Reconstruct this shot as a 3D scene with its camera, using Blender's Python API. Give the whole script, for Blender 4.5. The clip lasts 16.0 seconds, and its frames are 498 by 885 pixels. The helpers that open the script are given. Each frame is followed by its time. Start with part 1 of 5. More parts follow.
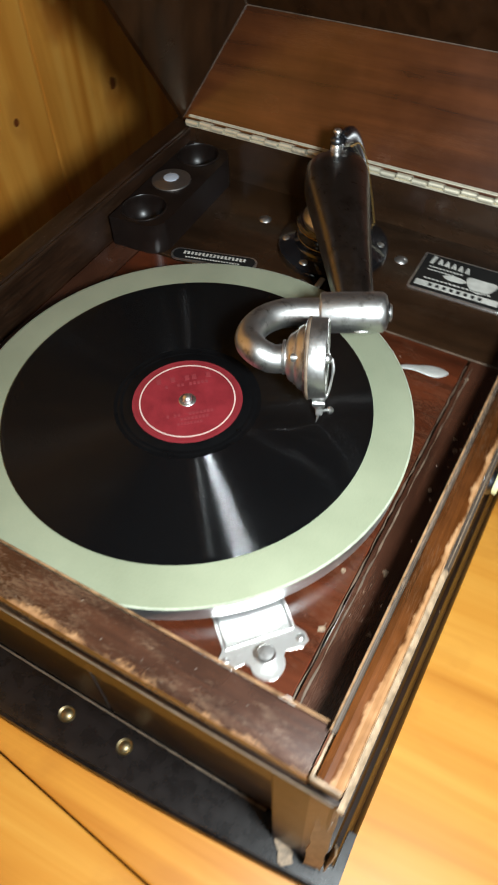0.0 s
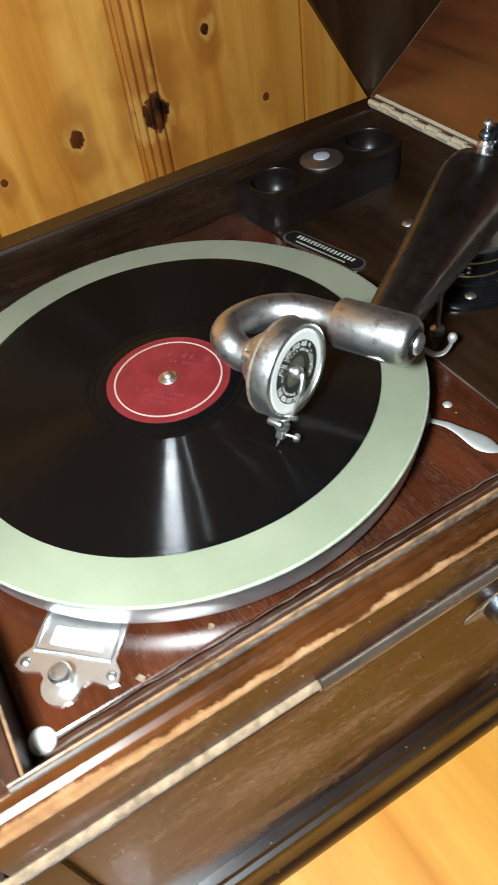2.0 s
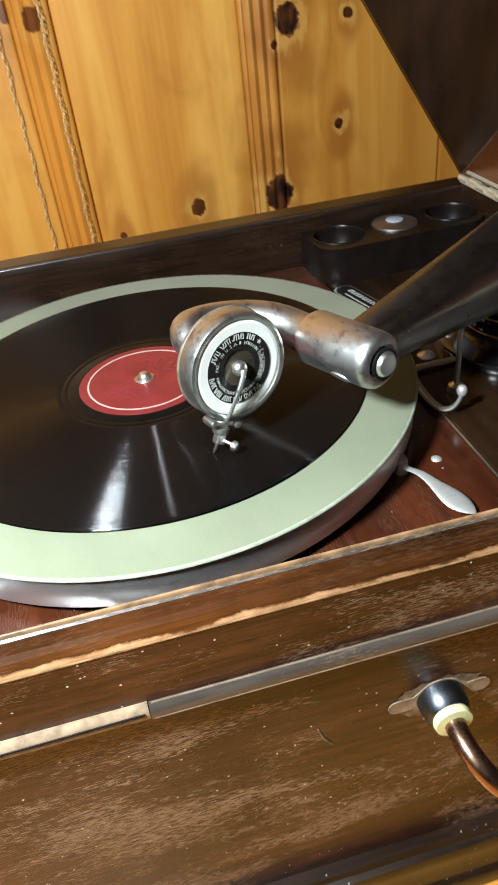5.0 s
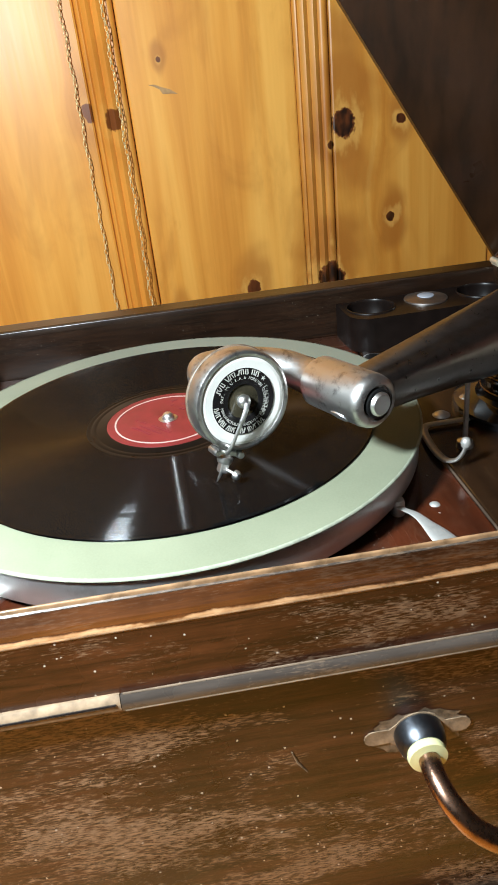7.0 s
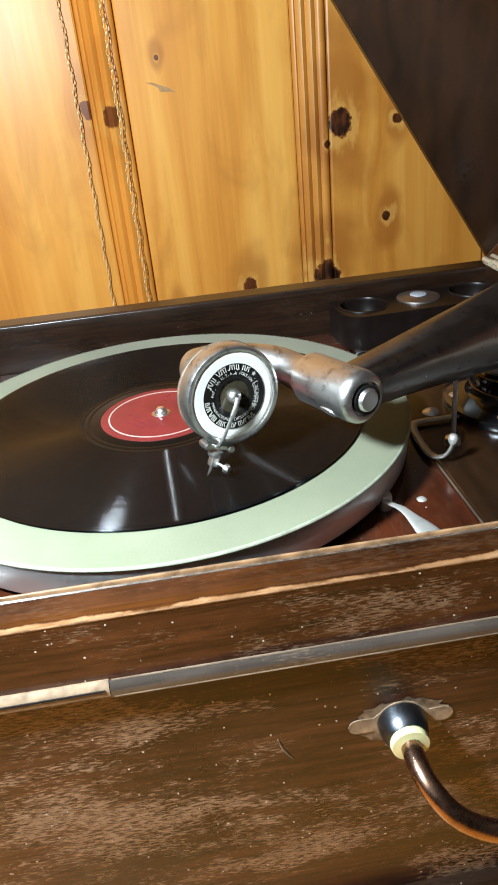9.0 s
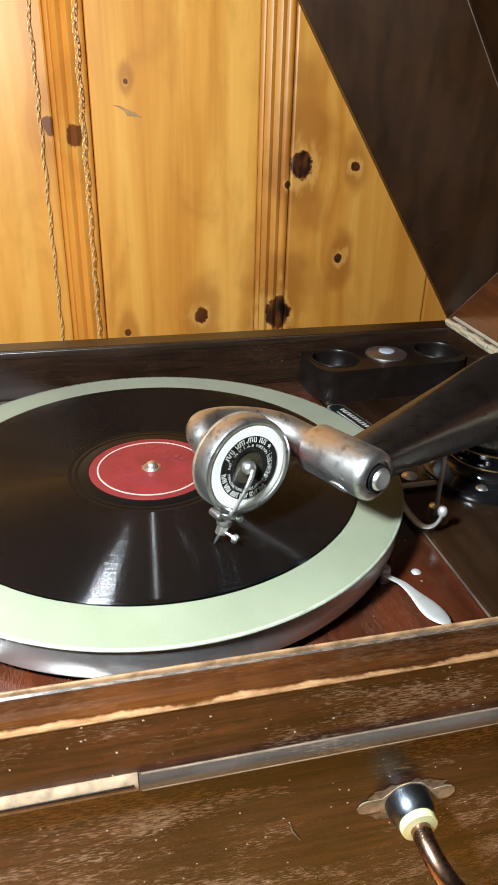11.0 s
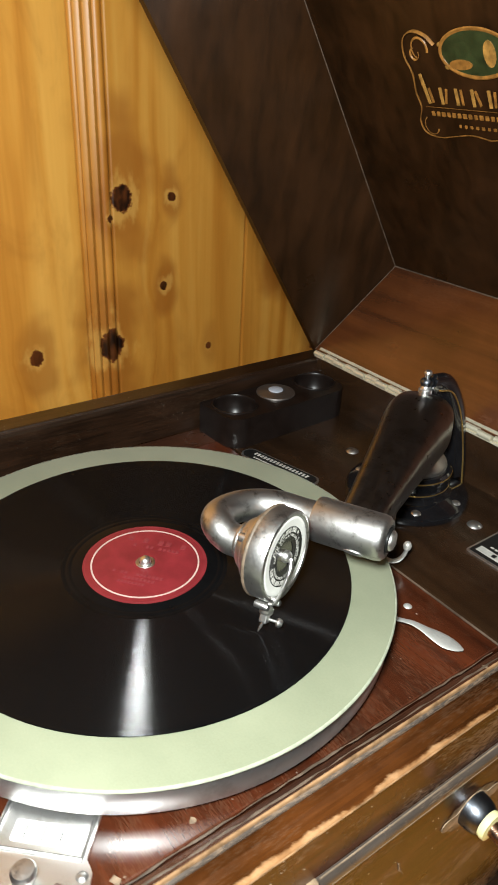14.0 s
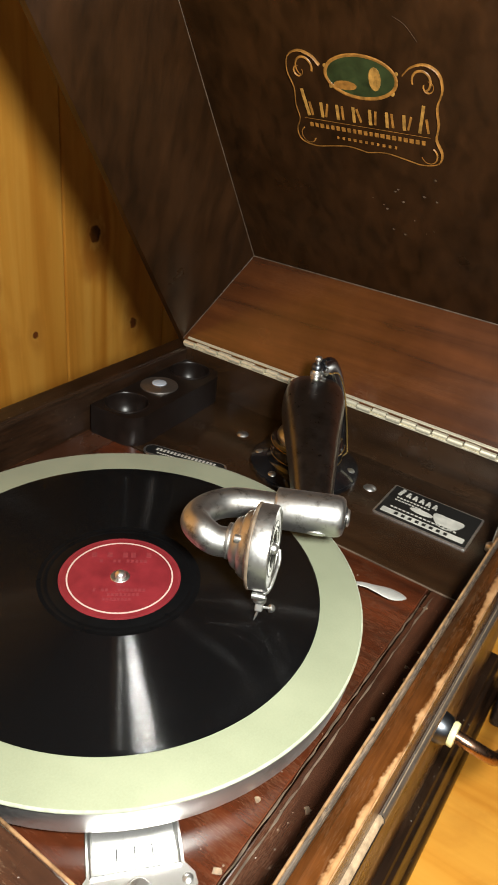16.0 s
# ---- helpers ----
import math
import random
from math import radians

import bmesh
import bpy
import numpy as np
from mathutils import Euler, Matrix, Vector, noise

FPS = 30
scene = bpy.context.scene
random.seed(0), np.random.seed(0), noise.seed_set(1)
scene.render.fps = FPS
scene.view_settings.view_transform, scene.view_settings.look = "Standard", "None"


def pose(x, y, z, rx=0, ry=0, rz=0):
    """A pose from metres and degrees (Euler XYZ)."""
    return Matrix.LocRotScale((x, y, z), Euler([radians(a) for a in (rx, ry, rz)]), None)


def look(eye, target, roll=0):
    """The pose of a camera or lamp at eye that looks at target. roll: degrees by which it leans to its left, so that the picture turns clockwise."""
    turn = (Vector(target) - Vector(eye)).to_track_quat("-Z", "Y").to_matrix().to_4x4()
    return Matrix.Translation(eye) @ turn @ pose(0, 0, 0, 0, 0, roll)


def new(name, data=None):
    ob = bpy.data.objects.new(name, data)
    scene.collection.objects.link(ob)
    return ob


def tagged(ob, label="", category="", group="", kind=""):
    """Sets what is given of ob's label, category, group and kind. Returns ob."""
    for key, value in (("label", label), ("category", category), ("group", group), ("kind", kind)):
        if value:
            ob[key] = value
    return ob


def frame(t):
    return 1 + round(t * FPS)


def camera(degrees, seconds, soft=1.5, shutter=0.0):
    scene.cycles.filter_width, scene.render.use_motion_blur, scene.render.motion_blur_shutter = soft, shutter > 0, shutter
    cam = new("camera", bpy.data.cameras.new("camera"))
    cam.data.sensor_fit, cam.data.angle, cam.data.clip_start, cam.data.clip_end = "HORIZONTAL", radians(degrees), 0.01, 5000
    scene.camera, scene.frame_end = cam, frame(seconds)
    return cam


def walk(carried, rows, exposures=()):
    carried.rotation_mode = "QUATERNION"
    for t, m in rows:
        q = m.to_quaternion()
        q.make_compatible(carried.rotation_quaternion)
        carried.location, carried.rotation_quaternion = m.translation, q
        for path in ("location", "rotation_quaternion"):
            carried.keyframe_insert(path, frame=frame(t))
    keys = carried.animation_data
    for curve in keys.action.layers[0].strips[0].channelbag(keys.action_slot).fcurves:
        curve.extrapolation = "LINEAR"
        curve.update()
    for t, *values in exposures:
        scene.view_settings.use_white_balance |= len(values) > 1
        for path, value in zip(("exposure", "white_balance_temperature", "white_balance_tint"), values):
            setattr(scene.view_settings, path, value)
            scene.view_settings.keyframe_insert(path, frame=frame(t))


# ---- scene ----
cam = camera(39.2, 16.0, soft=1.6, shutter=0.6)
PATH = [
    (0, (0.1911, -0.2591, 1.3515), (0.0390, 0.0129, 0.9604), -2.69),
    (0.5, (0.2146, -0.1973, 1.3397), (0.0229, 0.0489, 0.9490), -2.66),
    (1, (0.2415, -0.1454, 1.3265), (-0.0003, 0.0636, 0.9420), -6.54),
    (1.5, (0.2726, -0.1238, 1.2954), (-0.0188, 0.0405, 0.9237), -10.33),
    (2, (0.3024, -0.1021, 1.2767), (-0.0012, 0.0464, 0.9083), -9.57),
    (2.5, (0.3195, -0.0855, 1.2694), (-0.0039, 0.0526, 0.9139), -10.28),
    (3, (0.3228, -0.0778, 1.2559), (-0.0101, 0.0544, 0.9070), -10.02),
    (5.5, (0.3593, -0.0127, 1.1902), (-0.0589, 0.0501, 0.9234), -7.40),
    (6, (0.3646, -0.0104, 1.1866), (-0.0711, 0.0345, 0.9455), -7.48),
    (6.5, (0.3775, -0.0036, 1.1829), (-0.0637, 0.0470, 0.9533), -6.64),
    (7, (0.3928, 0.0003, 1.1810), (-0.0470, 0.0537, 0.9493), -6.44),
    (7.5, (0.3971, 0.0028, 1.1782), (-0.0431, 0.0567, 0.9473), -6.74),
    (8, (0.4031, 0.0055, 1.1769), (-0.0359, 0.0618, 0.9444), -6.25),
    (8.5, (0.4017, 0.0052, 1.1785), (-0.0363, 0.0593, 0.9435), -6.05),
    (9, (0.3998, 0.0029, 1.1818), (-0.0392, 0.0578, 0.9488), -5.88),
    (9.5, (0.3972, -0.0031, 1.1903), (-0.0424, 0.0661, 0.9625), -3.93),
    (12, (0.3470, -0.0849, 1.2315), (-0.0554, 0.0891, 0.9911), 2.93),
    (12.5, (0.3330, -0.1020, 1.2440), (-0.0526, 0.1018, 0.9995), 2.95),
    (13, (0.3191, -0.1170, 1.2481), (-0.0535, 0.1084, 1.0024), 2.45),
    (13.5, (0.3103, -0.1381, 1.2561), (-0.0450, 0.1147, 1.0115), 2.63),
    (14, (0.3008, -0.1680, 1.2683), (-0.0409, 0.1100, 1.0319), 2.75),
    (14.5, (0.2724, -0.1935, 1.2707), (-0.0343, 0.1187, 1.0289), 4.07),
    (15, (0.2623, -0.2143, 1.2847), (-0.0102, 0.1257, 1.0393), 4.14),
    (15.5, (0.2446, -0.2371, 1.2907), (0.0027, 0.1279, 1.0494), 4.90),
    (16, (0.2213, -0.2566, 1.2957), (0.0122, 0.1235, 1.0471), 6.46),
]
EXPOSURES = [(0.0, 0.15, 5700, 1), (1.0, 0.2, 5550, 1), (3.0, 0.3, 5500, 1), (5.5, 0.45, 5550, 1), (7.0, 0.5, 5500, 1), (9.5, 0.6, 5400, 1), (12.0, 0.5, 5700, 2), (14.0, 0.3, 6050, 3), (16.0, 0.35, 6400, 4)]
walk(cam, [(t, look(eye, target, roll)) for t, eye, target, roll in PATH], EXPOSURES)

# ---- light: one small white lamp held beside the lens, in a dark room ----
world = bpy.data.worlds.new("world")
scene.world = world
world.use_nodes = True
world.node_tree.nodes["Background"].inputs["Color"].default_value = (1.0, 0.82, 0.6, 1)
world.node_tree.nodes["Background"].inputs["Strength"].default_value = 0.1
torch_data = bpy.data.lights.new("hand_lamp", "POINT")
torch_data.energy, torch_data.color, torch_data.shadow_soft_size = 23.0, (1.0, 0.97, 0.92), 0.035
torch = new("hand_lamp", torch_data)
torch.location = (0.290, -0.215, 1.345)
tagged(torch, "small white lamp held beside the lens", "lamp")

# ---- materials ----
def nodes_of(name):
    m = bpy.data.materials.new(name)
    m.use_nodes = True
    nt = m.node_tree
    return m, nt, nt.nodes["Principled BSDF"]


def node(nt, kind, **values):
    n = nt.nodes.new(kind)
    for key, value in values.items():
        n.inputs[key.replace("_", " ")].default_value = value
    return n


def link(nt, a, b):
    nt.links.new(a, b)


def math_node(nt, op, a, b=None, c=None, clamp=False):
    n = nt.nodes.new("ShaderNodeMath")
    n.operation, n.use_clamp = op, clamp
    for i, v in enumerate((a, b, c)):
        if v is None:
            continue
        if isinstance(v, (int, float)):
            n.inputs[i].default_value = v
        else:
            nt.links.new(v, n.inputs[i])
    return n.outputs[0]


def step_node(nt, value, low, high):
    n = nt.nodes.new("ShaderNodeMapRange")
    n.interpolation_type = "SMOOTHSTEP"
    nt.links.new(value, n.inputs["Value"])
    n.inputs["From Min"].default_value, n.inputs["From Max"].default_value = low, high
    return n.outputs["Result"]


def mix_color(nt, fac, a, b):
    n = nt.nodes.new("ShaderNodeMix")
    n.data_type = "RGBA"
    if isinstance(fac, (int, float)):
        n.inputs[0].default_value = fac
    else:
        nt.links.new(fac, n.inputs[0])
    for sock, v in ((n.inputs[6], a), (n.inputs[7], b)):
        if isinstance(v, tuple):
            sock.default_value = (*v, 1)
        else:
            nt.links.new(v, sock)
    return n.outputs[2]


def place_node(nt, scale=(1, 1, 1), shift=None):
    """The place in the object's own space, stretched by scale."""
    geo = nt.nodes.new("ShaderNodeTexCoord")
    mp = nt.nodes.new("ShaderNodeMapping")
    mp.inputs["Scale"].default_value = scale
    nt.links.new(geo.outputs["Object"], mp.inputs["Vector"])
    return mp.outputs["Vector"]


def noise_node(nt, vec, scale, detail=4.0, rough=0.55, distort=0.0):
    n = nt.nodes.new("ShaderNodeTexNoise")
    n.inputs["Scale"].default_value, n.inputs["Detail"].default_value = scale, detail
    n.inputs["Roughness"].default_value, n.inputs["Distortion"].default_value = rough, distort
    nt.links.new(vec, n.inputs["Vector"])
    return n.outputs["Fac"]


def ramp_node(nt, fac, stops):
    n = nt.nodes.new("ShaderNodeValToRGB")
    el = n.color_ramp.elements
    while len(el) < len(stops):
        el.new(0.5)
    for e, (p, c) in zip(el, stops):
        e.position, e.color = p, (*c, 1)
    nt.links.new(fac, n.inputs["Fac"])
    return n.outputs["Color"]


def bump_node(nt, bsdf, height, strength, distance=0.001):
    n = nt.nodes.new("ShaderNodeBump")
    n.inputs["Strength"].default_value, n.inputs["Distance"].default_value = strength, distance
    nt.links.new(height, n.inputs["Height"])
    nt.links.new(n.outputs["Normal"], bsdf.inputs["Normal"])


GRAIN = {"x": (5, 70, 70), "y": (70, 5, 70), "z": (70, 70, 5)}


def mahogany(name, axis, dark, light, rough=0.3, scuffs=0.35, dots=0.0, wear=None, coat=0.25, figure=1.0, shine=0.5, flat=(1, 1, 1), speck=0.11, mottle=1.3):
    """Old stained wood along an axis, with scuffs, pale dots and bare patches past wear = (axis, place, blur, raggedness)."""
    m, nt, b = nodes_of(name)
    grain = noise_node(nt, place_node(nt, GRAIN[axis]), 4.0, 6, 0.65, 0.6)
    cloud = noise_node(nt, place_node(nt), 14.0, 4, 0.6)
    soft = noise_node(nt, place_node(nt, tuple(v * 0.35 for v in GRAIN[axis])), 3.0, 3, 0.5, 0.4)
    grain = math_node(nt, "ADD", math_node(nt, "MULTIPLY", grain, figure), math_node(nt, "MULTIPLY", soft, 1 - figure))
    col = ramp_node(nt, grain, [(0.3, dark), (0.52, tuple((d + l) / 2 for d, l in zip(dark, light))), (0.75, light)])
    shade = math_node(nt, "MULTIPLY_ADD", cloud, mottle, 1 - mottle / 2)
    hue = nt.nodes.new("ShaderNodeHueSaturation")
    nt.links.new(col, hue.inputs["Color"])
    nt.links.new(shade, hue.inputs["Value"])
    col = hue.outputs["Color"]
    # Scuffs drawn out along the grain, thicker in some patches than in others.
    s = tuple(v * (6.5 if v > 20 else 12.0) for v in GRAIN[axis])
    streak = noise_node(nt, place_node(nt, s), 3.6, 6, 0.68)
    patch = noise_node(nt, place_node(nt, tuple(0.45 if v < 20 else 1.3 for v in GRAIN[axis])), 17.0, 6, 0.68)
    thick = math_node(nt, "ADD", streak, math_node(nt, "MULTIPLY_ADD", patch, 1.7, -0.85))
    scuff = math_node(nt, "MULTIPLY", step_node(nt, thick, 0.54, 0.70), step_node(nt, streak, 0.42, 0.56))
    scuff = math_node(nt, "MULTIPLY", scuff, scuffs)
    col = mix_color(nt, scuff, col, (0.34, 0.225, 0.135))
    rough_out = math_node(nt, "MULTIPLY_ADD", cloud, 0.22, rough - 0.1)
    rough_out = math_node(nt, "ADD", rough_out, math_node(nt, "MULTIPLY", scuff, 0.35), None, True)
    if dots:
        v = nt.nodes.new("ShaderNodeTexVoronoi")
        v.inputs["Scale"].default_value = 190
        nt.links.new(place_node(nt, flat), v.inputs["Vector"])
        sep = nt.nodes.new("ShaderNodeSeparateColor")
        nt.links.new(v.outputs["Color"], sep.inputs["Color"])
        size = math_node(nt, "MULTIPLY", step_node(nt, sep.outputs["Red"], 0.5, 1.0), speck)
        spot = math_node(nt, "LESS_THAN", v.outputs["Distance"], size)
        col = mix_color(nt, math_node(nt, "MULTIPLY", spot, dots), col, (0.62, 0.58, 0.52))
        # Finer dust, thicker where the polish is rubbed.
        dust = nt.nodes.new("ShaderNodeTexVoronoi")
        dust.inputs["Scale"].default_value = 430
        nt.links.new(place_node(nt, flat), dust.inputs["Vector"])
        parts = nt.nodes.new("ShaderNodeSeparateColor")
        nt.links.new(dust.outputs["Color"], parts.inputs["Color"])
        grit = math_node(nt, "MULTIPLY", step_node(nt, parts.outputs["Green"], 0.72, 1.0), speck * 2.4)
        grit = math_node(nt, "MULTIPLY", grit, step_node(nt, patch, 0.38, 0.62))
        grit = math_node(nt, "LESS_THAN", dust.outputs["Distance"], grit)
        col = mix_color(nt, math_node(nt, "MULTIPLY", grit, dots * 0.7), col, (0.42, 0.36, 0.29))
    if wear:
        ax, at, blur, ragged = wear
        geo = nt.nodes.new("ShaderNodeTexCoord")
        sep = nt.nodes.new("ShaderNodeSeparateXYZ")
        nt.links.new(geo.outputs["Object"], sep.inputs[0])
        away = math_node(nt, "ABSOLUTE", sep.outputs[{"x": 0, "y": 1, "z": 2}[ax]])
        tear = noise_node(nt, place_node(nt), 55.0, 6, 0.7)
        slow = noise_node(nt, place_node(nt), 9.0, 2, 0.5)
        edge = math_node(nt, "ADD", away, math_node(nt, "MULTIPLY_ADD", tear, ragged, -ragged / 2))
        edge = math_node(nt, "ADD", edge, math_node(nt, "MULTIPLY_ADD", slow, ragged * 2, -ragged))
        bare = step_node(nt, edge, at - blur, at + blur)
        wood = ramp_node(nt, math_node(nt, "ADD", math_node(nt, "MULTIPLY", tear, 0.6), math_node(nt, "MULTIPLY", grain, 0.4)), [(0.34, (0.12, 0.055, 0.022)), (0.5, (0.24, 0.122, 0.050)), (0.66, (0.38, 0.225, 0.112))])
        col = mix_color(nt, bare, col, wood)
        rough_out = math_node(nt, "ADD", rough_out, math_node(nt, "MULTIPLY", bare, 0.15), None, True)
    nt.links.new(col, b.inputs["Base Color"])
    nt.links.new(rough_out, b.inputs["Roughness"])
    b.inputs["Coat Weight"].default_value, b.inputs["Coat Roughness"].default_value = coat, 0.18
    b.inputs["Specular IOR Level"].default_value = shine
    bump_node(nt, b, streak, min(0.25, 0.01 + 0.3 * scuffs), 0.0005)
    return m


def metal(name, color, rough, stain=(0.2, 0.14, 0.1), amount=0.4, scale=60):
    m, nt, b = nodes_of(name)
    n1 = noise_node(nt, place_node(nt), scale, 6, 0.7)
    n2 = noise_node(nt, place_node(nt), scale * 7, 3, 0.6)
    spots = math_node(nt, "MULTIPLY", step_node(nt, n1, 0.5, 0.68), amount)
    nt.links.new(mix_color(nt, spots, color, stain), b.inputs["Base Color"])
    b.inputs["Metallic"].default_value = 1.0
    nt.links.new(math_node(nt, "MULTIPLY_ADD", n2, 0.2, rough - 0.06), b.inputs["Roughness"])
    bump_node(nt, b, n2, 0.12, 0.0003)
    return m


def plain(name, color, rough=0.5, metallic=0.0, vary=0.12, scale=80, coat=0.0):
    m, nt, b = nodes_of(name)
    n = noise_node(nt, place_node(nt), scale, 5, 0.6)
    low, high = tuple(c * (1 - vary) for c in color), tuple(min(1, c * (1 + vary)) for c in color)
    nt.links.new(ramp_node(nt, n, [(0.3, low), (0.7, high)]), b.inputs["Base Color"])
    nt.links.new(math_node(nt, "MULTIPLY_ADD", n, 0.16, max(0.02, rough - 0.08)), b.inputs["Roughness"])
    b.inputs["Metallic"].default_value, b.inputs["Coat Weight"].default_value = metallic, coat
    bump_node(nt, b, n, 0.1, 0.0004)
    return m


def pine(name, across, along, knots=(), tint=(1, 1, 1), rough=0.40):
    """Varnished knotty pine. across and along name the axes of the board's face; a knot is (across, along, size, darkness)."""
    m, nt, b = nodes_of(name)
    geo = nt.nodes.new("ShaderNodeNewGeometry")
    sep = nt.nodes.new("ShaderNodeSeparateXYZ")
    nt.links.new(geo.outputs["Position"], sep.inputs[0])
    u, v = sep.outputs["xyz".index(across)], sep.outputs["xyz".index(along)]
    info = nt.nodes.new("ShaderNodeObjectInfo")
    wobble = noise_node(nt, place_node(nt), 75.0, 6, 0.7)
    burst = noise_node(nt, place_node(nt, (1, 1, 0.45)), 46.0, 3, 0.55)
    smoke = noise_node(nt, place_node(nt), 16.0, 2, 0.45)
    bend, dark, halo, glare = None, None, None, None
    for ku, kv, size, deep in knots:
        du = math_node(nt, "SUBTRACT", u, ku)
        dv = math_node(nt, "SUBTRACT", v, kv)
        dv = math_node(nt, "MULTIPLY", dv, 0.88)
        far = math_node(nt, "SQRT", math_node(nt, "ADD", math_node(nt, "MULTIPLY", du, du), math_node(nt, "MULTIPLY", dv, dv)))
        far = math_node(nt, "ADD", far, math_node(nt, "MULTIPLY_ADD", wobble, size * 1.3, -size * 0.62))
        d = math_node(nt, "MULTIPLY", step_node(nt, far, size, size * 0.72), deep)
        # Darkened wood runs out from the knot along the board.
        lv = math_node(nt, "MULTIPLY", dv, 0.5)
        long = math_node(nt, "SQRT", math_node(nt, "ADD", math_node(nt, "MULTIPLY", du, du), math_node(nt, "MULTIPLY", lv, lv)))
        long = math_node(nt, "ADD", long, math_node(nt, "MULTIPLY_ADD", smoke, size * 5.0, -size * 2.4))
        h = math_node(nt, "MULTIPLY", step_node(nt, long, size * 3.4, size * 1.2), deep)
        push = math_node(nt, "MULTIPLY", math_node(nt, "MULTIPLY", du, step_node(nt, far, size * 5, 0.0)), -0.55)
        # Glare on the varnish round the knot, painted as ragged pale bursts.
        f = math_node(nt, "MULTIPLY", step_node(nt, math_node(nt, "ADD", far, math_node(nt, "MULTIPLY_ADD", burst, size * 6.0, -size * 2.6)), size * 2.3, size * 1.0), min(1.0, deep * 1.1))
        glare = f if glare is None else math_node(nt, "MAXIMUM", glare, f)
        dark = d if dark is None else math_node(nt, "MAXIMUM", dark, d)
        halo = h if halo is None else math_node(nt, "MAXIMUM", halo, h)
        bend = push if bend is None else math_node(nt, "ADD", bend, push)
    uu = u if bend is None else math_node(nt, "ADD", u, bend)
    comb = nt.nodes.new("ShaderNodeCombineXYZ")
    nt.links.new(math_node(nt, "MULTIPLY", uu, 19), comb.inputs[0])
    nt.links.new(math_node(nt, "MULTIPLY", v, 1.1), comb.inputs[1])
    nt.links.new(math_node(nt, "MULTIPLY", info.outputs["Random"], 40), comb.inputs[2])
    g1 = noise_node(nt, comb.outputs[0], 1.3, 3, 0.5, 0.9)
    comb2 = nt.nodes.new("ShaderNodeCombineXYZ")
    nt.links.new(math_node(nt, "MULTIPLY", uu, 260), comb2.inputs[0])
    nt.links.new(math_node(nt, "MULTIPLY", v, 6), comb2.inputs[1])
    g2 = noise_node(nt, comb2.outputs[0], 1.0, 4, 0.6)
    grain = math_node(nt, "ADD", math_node(nt, "MULTIPLY", g1, 0.86), math_node(nt, "MULTIPLY", g2, 0.14))
    lo, mid, hi = ((0.55, 0.208, 0.022), (0.71, 0.320, 0.046), (0.82, 0.425, 0.080))
    t = lambda c: tuple(a * k for a, k in zip(c, tint))
    col = ramp_node(nt, grain, [(0.30, t(lo)), (0.48, t(mid)), (0.68, t(hi))])
    hue = nt.nodes.new("ShaderNodeHueSaturation")
    nt.links.new(col, hue.inputs["Color"])
    nt.links.new(math_node(nt, "MULTIPLY_ADD", info.outputs["Random"], 0.25, 0.93), hue.inputs["Value"])
    col = hue.outputs["Color"]
    if dark is not None:
        col = mix_color(nt, math_node(nt, "MULTIPLY", halo, 0.7), col, (0.36, 0.118, 0.014))
        col = mix_color(nt, math_node(nt, "MULTIPLY", glare, 0.5), col, (0.86, 0.50, 0.115))
        rings = math_node(nt, "MULTIPLY", math_node(nt, "POWER", dark, 3.0), step_node(nt, burst, 0.66, 0.40))
        core = mix_color(nt, rings, (0.16, 0.044, 0.009), (0.012, 0.0042, 0.0014))
        col = mix_color(nt, step_node(nt, dark, 0.0, 0.45), col, core)
    stain = step_node(nt, noise_node(nt, place_node(nt, (1, 1.4, 0.55)), 11.0, 4, 0.6, 0.8), 0.47, 0.72)
    col = mix_color(nt, math_node(nt, "MULTIPLY", stain, 0.32), col, (0.40, 0.140, 0.016))
    nt.links.new(col, b.inputs["Base Color"])
    nt.links.new(math_node(nt, "MULTIPLY_ADD", g2, 0.15, rough - 0.07), b.inputs["Roughness"])
    b.inputs["Coat Weight"].default_value, b.inputs["Coat Roughness"].default_value = 0.12, 0.30
    b.inputs["Specular IOR Level"].default_value = 0.36
    bump_node(nt, b, g2, 0.12, 0.0006)
    return m


DARK, BROWN, RED = (0.010, 0.0048, 0.003), (0.055, 0.023, 0.011), (0.115, 0.026, 0.011)
wood_side = mahogany("side_mahogany", "y", (0.0060, 0.0030, 0.0020), (0.082, 0.0300, 0.0125), 0.28, 0.9, 0.9, coat=0.05, shine=0.35, flat=(0, 1, 1), speck=0.09, mottle=2.8)
wood_apron = mahogany("apron_mahogany", "y", (0.009, 0.0035, 0.0022), (0.105, 0.034, 0.0120), 0.27, 0.5, 0.85, coat=0.05, shine=0.35, flat=(0, 1, 1), speck=0.09, mottle=2.8)
# The moulding's grey sheen is painted into this base colour.
wood_mould = mahogany("moulding_mahogany", "y", (0.034, 0.027, 0.022), (0.100, 0.080, 0.066), 0.26, 0.25, 0.5, coat=0.3, figure=0.5, speck=0.08)
wood_front = mahogany("front_mahogany", "x", (0.007, 0.0036, 0.0024), (0.022, 0.0100, 0.0050), 0.34, 0.12, 0.4, coat=0.0, shine=0.3)
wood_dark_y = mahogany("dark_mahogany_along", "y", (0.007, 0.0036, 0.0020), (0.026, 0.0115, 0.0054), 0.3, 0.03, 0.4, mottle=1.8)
wood_dark_x = mahogany("dark_mahogany_across", "x", (0.007, 0.0036, 0.0020), (0.026, 0.0115, 0.0054), 0.3, 0.03, 0.4, mottle=1.8)
